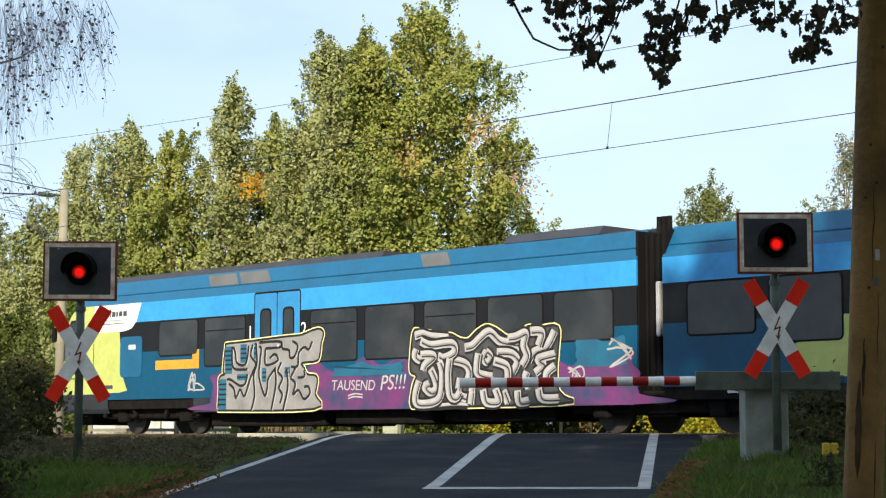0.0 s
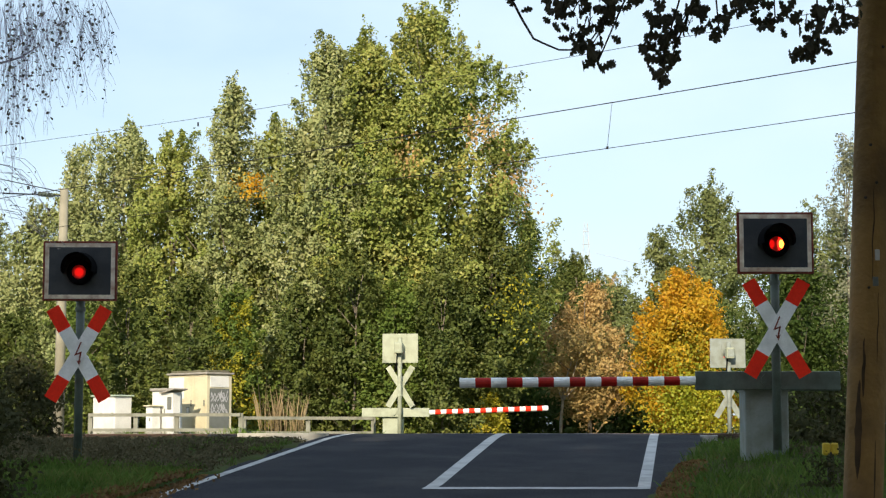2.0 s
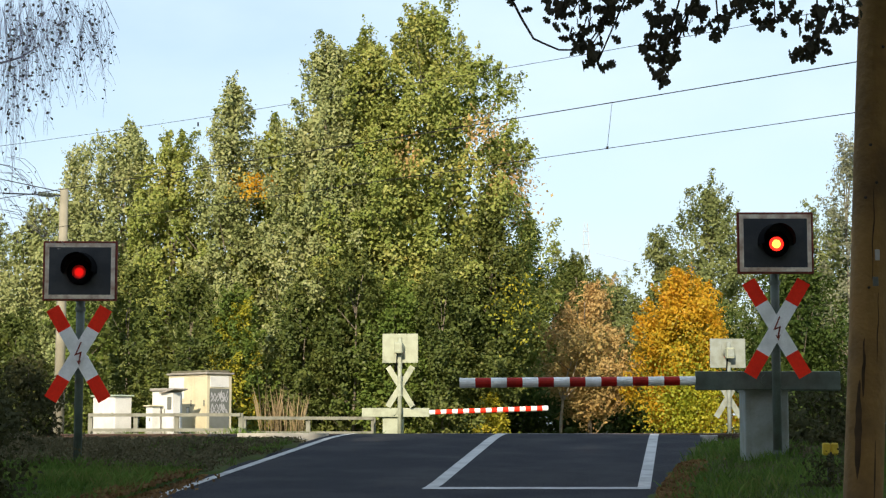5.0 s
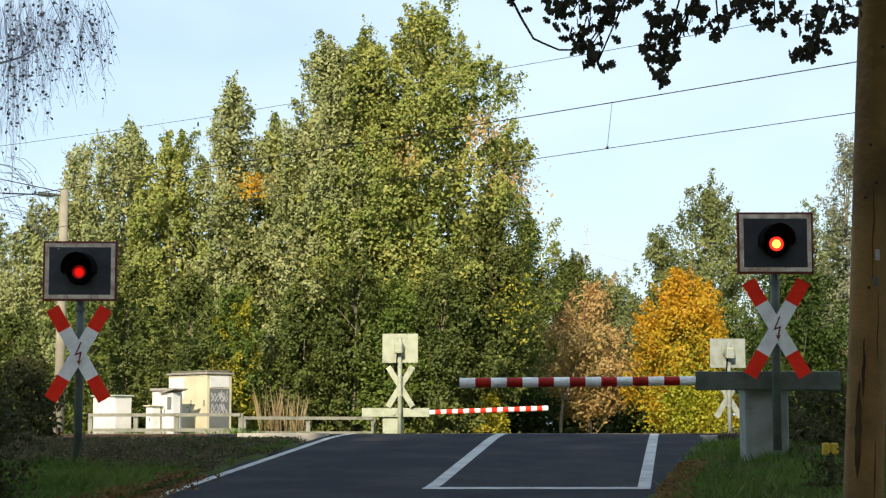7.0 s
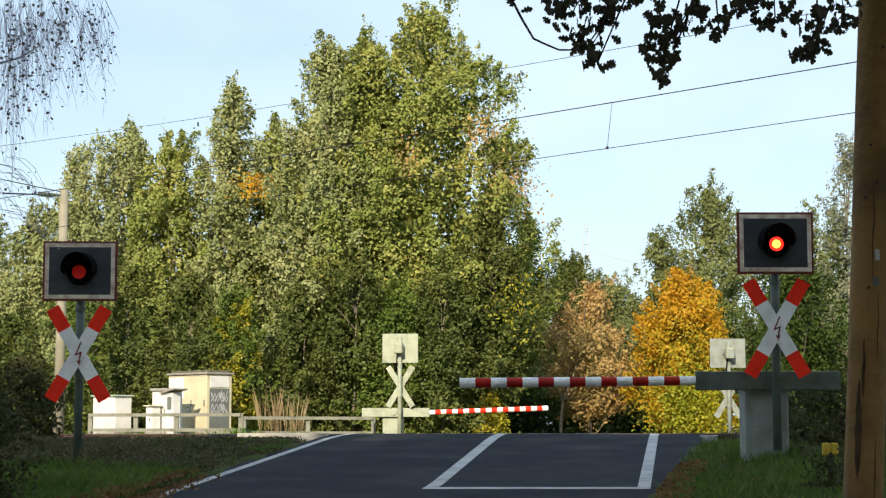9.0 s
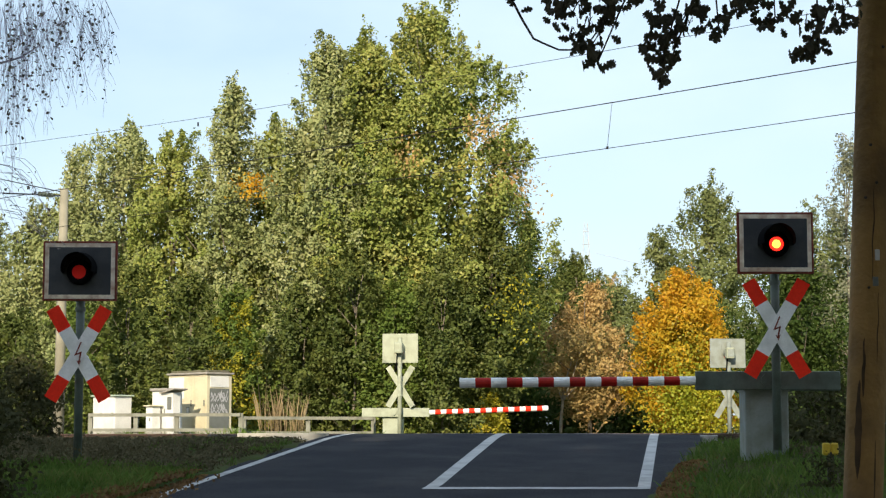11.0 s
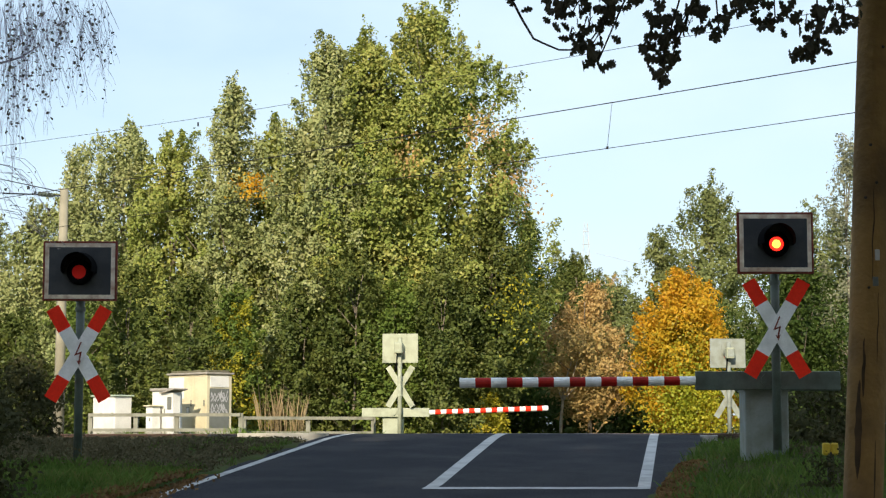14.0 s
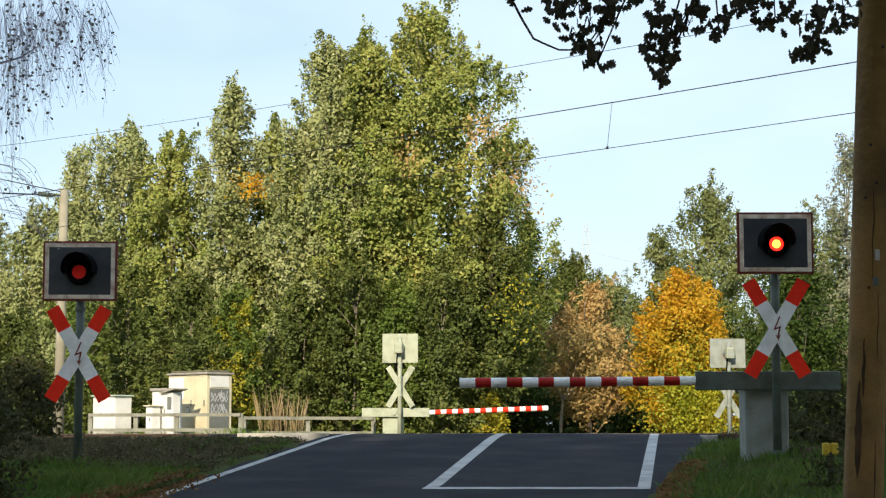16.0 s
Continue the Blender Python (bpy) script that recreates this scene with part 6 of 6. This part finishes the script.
def birch():
    t = thing("birch_tree", pose(0, 0, 0), "birch tree with thin hanging twigs and few leaves", "tree")
    part("trunk", chain([(-4.7, 9.6, -1.9), (-4.6, 9.5, 1.0), (-4.7, 9.6, 4.0), (-4.6, 9.5, 8.5)], 0.16, 0.05, 12), mat("birch_bark", (0.55, 0.53, 0.49), 0.8, dirt=(0.08, 0.08, 0.08), scale=7, amount=0.8), t, smooth=True)
    rng = random.Random(23)
    nr = np.random.default_rng(23)
    # Pale lilac puts the sky's glare through thin twigs into their colour.
    tw = mat("birch_twig_glare", (0.58, 0.52, 0.68), 0.9)
    leaf_pts = []
    for i, (x, z, rr) in enumerate([(-2.35, 2.35, .02), (-2.0, 2.2, .016), (-1.75, 2.25, .014)]):
        part("limb", chain([(-4.65, 9.5, 1.6 + i * 0.5), (-3.6, 9.2, 2.1 + i * 0.2), (-2.8, 9.0, z + 0.2), (x, 9.0, z), (x + 0.12, 9, z - 0.25)], 0.010, 0.0012, 6), tw, t)
    part("limb", chain([(-2.5, 9, 1.75), (-2.12, 9, 1.86), (-2.03, 9, 1.92)], 0.008, 0.003, 5), tw, t)
    for i in range(170):
        u = rng.random()
        x0 = -2.26 + 0.54 * u ** 1.3
        z0 = 2.12 + rng.uniform(-0.10, 0.12)
        ln = (0.95 if u < 0.28 else 0.55 if u < 0.6 else 0.36) * rng.uniform(0.35, 1.0)
        y0 = 9.0 + rng.uniform(-0.35, 0.35)
        pts = [(x0, y0, z0)]
        k = 9
        dx = rng.uniform(-0.01, 0.02)
        for j in range(1, k):
            dx = dx * 0.6 + rng.uniform(-0.02, 0.021)
            pts.append((pts[-1][0] + dx * 0.7, y0 + rng.uniform(-.006, .006), z0 - ln * j / (k - 1)))
        part("twig", chain(pts, 0.0011, 0.0006, 3), tw, t)
        for p in pts[2:]:
            if rng.random() < 0.42:
                leaf_pts.append((p[0] + rng.uniform(-.02, .02), p[1], p[2] - rng.uniform(0, .03)))
            if rng.random() < 0.6:
                q = Vector(p) + Vector((rng.uniform(-.05, .05), 0, -rng.uniform(0.03, 0.12)))
                part("side_twig", chain([p, Vector(p).lerp(q, 0.5) + Vector((0, 0, 0.01)), q], 0.0009, 0.0006, 3), tw, t)
    for i in range(26):
        x0, z0 = -2.24 + rng.uniform(0, 0.22), 1.30 + rng.uniform(-0.35, 0.02)
        q = (x0 + rng.uniform(0.03, 0.16), 9, z0 - rng.uniform(0.05, 0.2))
        part("twig", chain([(x0 - 0.12, 9, z0 + 0.06), (x0 - 0.05, 9, z0 + 0.045), (x0, 9, z0), (x0 * 0.6 + q[0] * 0.4, 9, z0 * 0.55 + q[2] * 0.45), q], 0.0014, 0.0007, 3), tw, t)
        leaf_pts += [q, (x0, 9, z0 - 0.02)]
    tagged(quads("hanging_leaves", leaves_at(np.array(leaf_pts), 0.021, nr, 0.2, 0.8), BIRCHLEAF, t, "few small brown leaves"), kind="stuff")


oak()
birch()

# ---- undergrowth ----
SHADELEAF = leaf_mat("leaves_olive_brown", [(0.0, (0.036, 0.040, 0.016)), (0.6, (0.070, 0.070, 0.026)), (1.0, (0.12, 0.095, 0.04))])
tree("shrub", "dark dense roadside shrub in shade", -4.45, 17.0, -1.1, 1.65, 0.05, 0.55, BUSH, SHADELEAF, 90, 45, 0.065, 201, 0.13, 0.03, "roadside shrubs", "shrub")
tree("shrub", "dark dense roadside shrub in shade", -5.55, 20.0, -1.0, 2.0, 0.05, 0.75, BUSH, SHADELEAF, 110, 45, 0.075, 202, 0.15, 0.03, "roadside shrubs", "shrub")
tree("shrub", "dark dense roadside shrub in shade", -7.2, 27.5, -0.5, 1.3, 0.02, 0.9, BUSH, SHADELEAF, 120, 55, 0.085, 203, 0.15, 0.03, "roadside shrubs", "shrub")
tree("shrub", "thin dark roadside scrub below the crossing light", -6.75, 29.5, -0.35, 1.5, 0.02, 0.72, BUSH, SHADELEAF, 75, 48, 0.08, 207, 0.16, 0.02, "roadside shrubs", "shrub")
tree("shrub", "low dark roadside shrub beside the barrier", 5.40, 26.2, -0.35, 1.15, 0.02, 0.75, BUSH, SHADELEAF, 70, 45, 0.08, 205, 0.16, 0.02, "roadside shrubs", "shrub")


tree("shrub", "low withered scrub round the yellow spot", 3.98, 18.4, -0.58, 0.40, 0.02, 0.30, BUSH, SHADELEAF, 26, 30, 0.045, 209, 0.10, 0.01, "roadside shrubs", "shrub")


def tufts(name, n, region, h0, h1, w, material, label, seed, keep, lean=0.35):
    """Upright blades, two to a stalk, scattered over the ground."""
    rng = np.random.default_rng(seed)
    out = []
    x = rng.uniform(region[0], region[1], n)
    y = rng.uniform(region[2], region[3], n)
    for a, b in zip(x, y):
        if not keep(a, b):
            continue
        z = ground_z(a, b) - 0.02
        h = rng.uniform(h0, h1) * (0.6 + 0.8 * (noise.noise((a * 0.8, b * 0.8, 2.0)) + 0.5))
        ang = rng.uniform(0, 6.28)
        dx, dy = math.cos(ang) * w, math.sin(ang) * w
        lx, ly = rng.normal(scale=lean, size=2) * h
        out.append([(a - dx, b - dy, z), (a + dx, b + dy, z), (a + dx * 0.6 + lx * 0.5, b + dy * 0.6 + ly * 0.5, z + h * 0.65), (a + lx, b + ly, z + h)])
    tagged(quads(name, np.array(out), material), label, "grass", kind="stuff")


def off_road(x, y):
    e = x - road_mid(y) + 0.15 * noise.noise((y * 1.3, 0, 0))
    return (e < -3.2 or e > road_right(y) + 0.05) and abs((TRACK_INV @ Vector((x, y, 0))).y) > 2.7


tufts("grass", 30000, (-8, -2.6, 16.5, 24.6), 0.07, 0.17, 0.006, GRASS, "green roadside grass in shade", 301, off_road)
tufts("grass", 9000, (-4.6, -2.2, 25.5, 31.5), 0.06, 0.14, 0.006, GRASS, "green grass patch on the bank", 305, lambda x, y: off_road(x, y) and noise.noise((x * 0.7, y * 0.5, 4.0)) > -0.1)
tufts("grass", 26000, (2.2, 8, 17, 33), 0.06, 0.17, 0.006, GRASS, "green roadside grass in shade", 302, off_road)
WEED = leaf_mat("withered_weeds", [(0.0, (0.065, 0.062, 0.032)), (0.6, (0.12, 0.105, 0.055)), (1.0, (0.19, 0.15, 0.085))], 0.2, 1.0)


def weeds():
    rng = np.random.default_rng(41)
    pts = []
    for _ in range(2900):
        left = rng.random() < 0.80
        x, y = (rng.uniform(-9.5, -2.6), rng.uniform(24.0, 35)) if left else (rng.uniform(4.6, 7.5), rng.uniform(23, 31))
        if not off_road(x, y):
            continue
        z = ground_z(x, y)
        h = rng.uniform(0.05, 0.17) * (1.9 if y < 27.5 and x < -3.6 else 0.6 if y > 29.5 else 1.0) if left else rng.uniform(0.1, 0.4) * (0.3 if x > 4.5 and y < 26 else 1.0)
        n = 22
        pts.append(np.stack([x + rng.normal(scale=0.07, size=n), y + rng.normal(scale=0.07, size=n), z + rng.uniform(0, h, n)], 1))
    tagged(quads("weeds", leaves_at(np.concatenate(pts), 0.055, rng, 0.6, 0.5), WEED), "brown withered weeds along the bank", "weeds", kind="stuff")
    lp = []
    for _ in range(3400):
        if rng.random() < 0.60:
            y = 18 + 6 * rng.random() ** 1.5
            x = road_mid(y) - 3.20 - rng.normal(scale=0.16)
        else:
            y = rng.uniform(17.5, 25)
            x = road_mid(y) + road_right(y) + abs(rng.normal(scale=0.16))
        on = -3.15 < x - road_mid(y) < road_right(y)
        lp.append((x, y, (road_z(y) if on else ground_z(x, y) + 0.05) + 0.015))
    tagged(quads("fallen_leaves", leaves_at(np.array(lp), 0.07, rng, 2.5, 0.7), LITTER), "brown fallen leaves along the road edge", "leaves", kind="stuff")


weeds()
REED = leaf_mat("dry_reed", [(0.0, (0.20, 0.15, 0.08)), (1.0, (0.36, 0.28, 0.16))], 0.2, 1.0)
tufts("dry_reeds", 150, (-5.6, -4.3, 56.4, 57.2), 0.7, 1.6, 0.006, REED, "pale dry reeds below the trees", 303, lambda x, y: True, 0.09)
tufts("grass", 16000, (-12, 12, 49.5, 57), 0.10, 0.30, 0.010, GRASS, "rough grass beyond the railway", 304, lambda x, y: abs(x - road_mid(y)) > 3.6)


# ---- what moves ----
def along(s):
    return TRACK @ pose(s, 0, 0)


def motions():
    for car in (CAR_A, CAR_B, CAR_C):
        walk(car, [(0, along(5.31)), (0.5, along(-12.99)), (1.0, along(-32.8)), (1.5, along(-51.2)), (4.0, along(-146)), (8.0, along(-298)), (12.0, along(-450)), (16.0, along(-602))])
    # the lamps turn: bright side out for half of each turn
    for lamp, first in ((LAMP_L, 0.27), (LAMP_R, 0.72), (LAMP_F, 0.27), (LAMP_G, 0.72)):
        rows, turn, k = [], 1.0133, -1
        x, y, z = lamp.location
        while first + k * turn < 17.5:
            c = first + k * turn
            for dt, a in ((-0.20, 0), (0.19, 0), (0.225, 90), (0.315, 90), (0.35, 180), (0.63, 180), (0.66, 270), (0.775, 270)) if first < 0.5 else ((-0.265, 0), (0.25, 0), (0.285, 90), (0.345, 90), (0.38, 180), (0.65, 180), (0.68, 270), (0.71, 270)):
                rows.append((c + dt, 360 * k + a))
            k += 1
        ts, an = [r[0] for r in rows], [r[1] for r in rows]
        keep = [0.0] + [a for a in ts if 0 < a < 16] + [16.0]
        walk(lamp, [(a, pose(x, y, z, 0, 0, float(np.interp(a, ts, an)))) for a in keep])


motions()
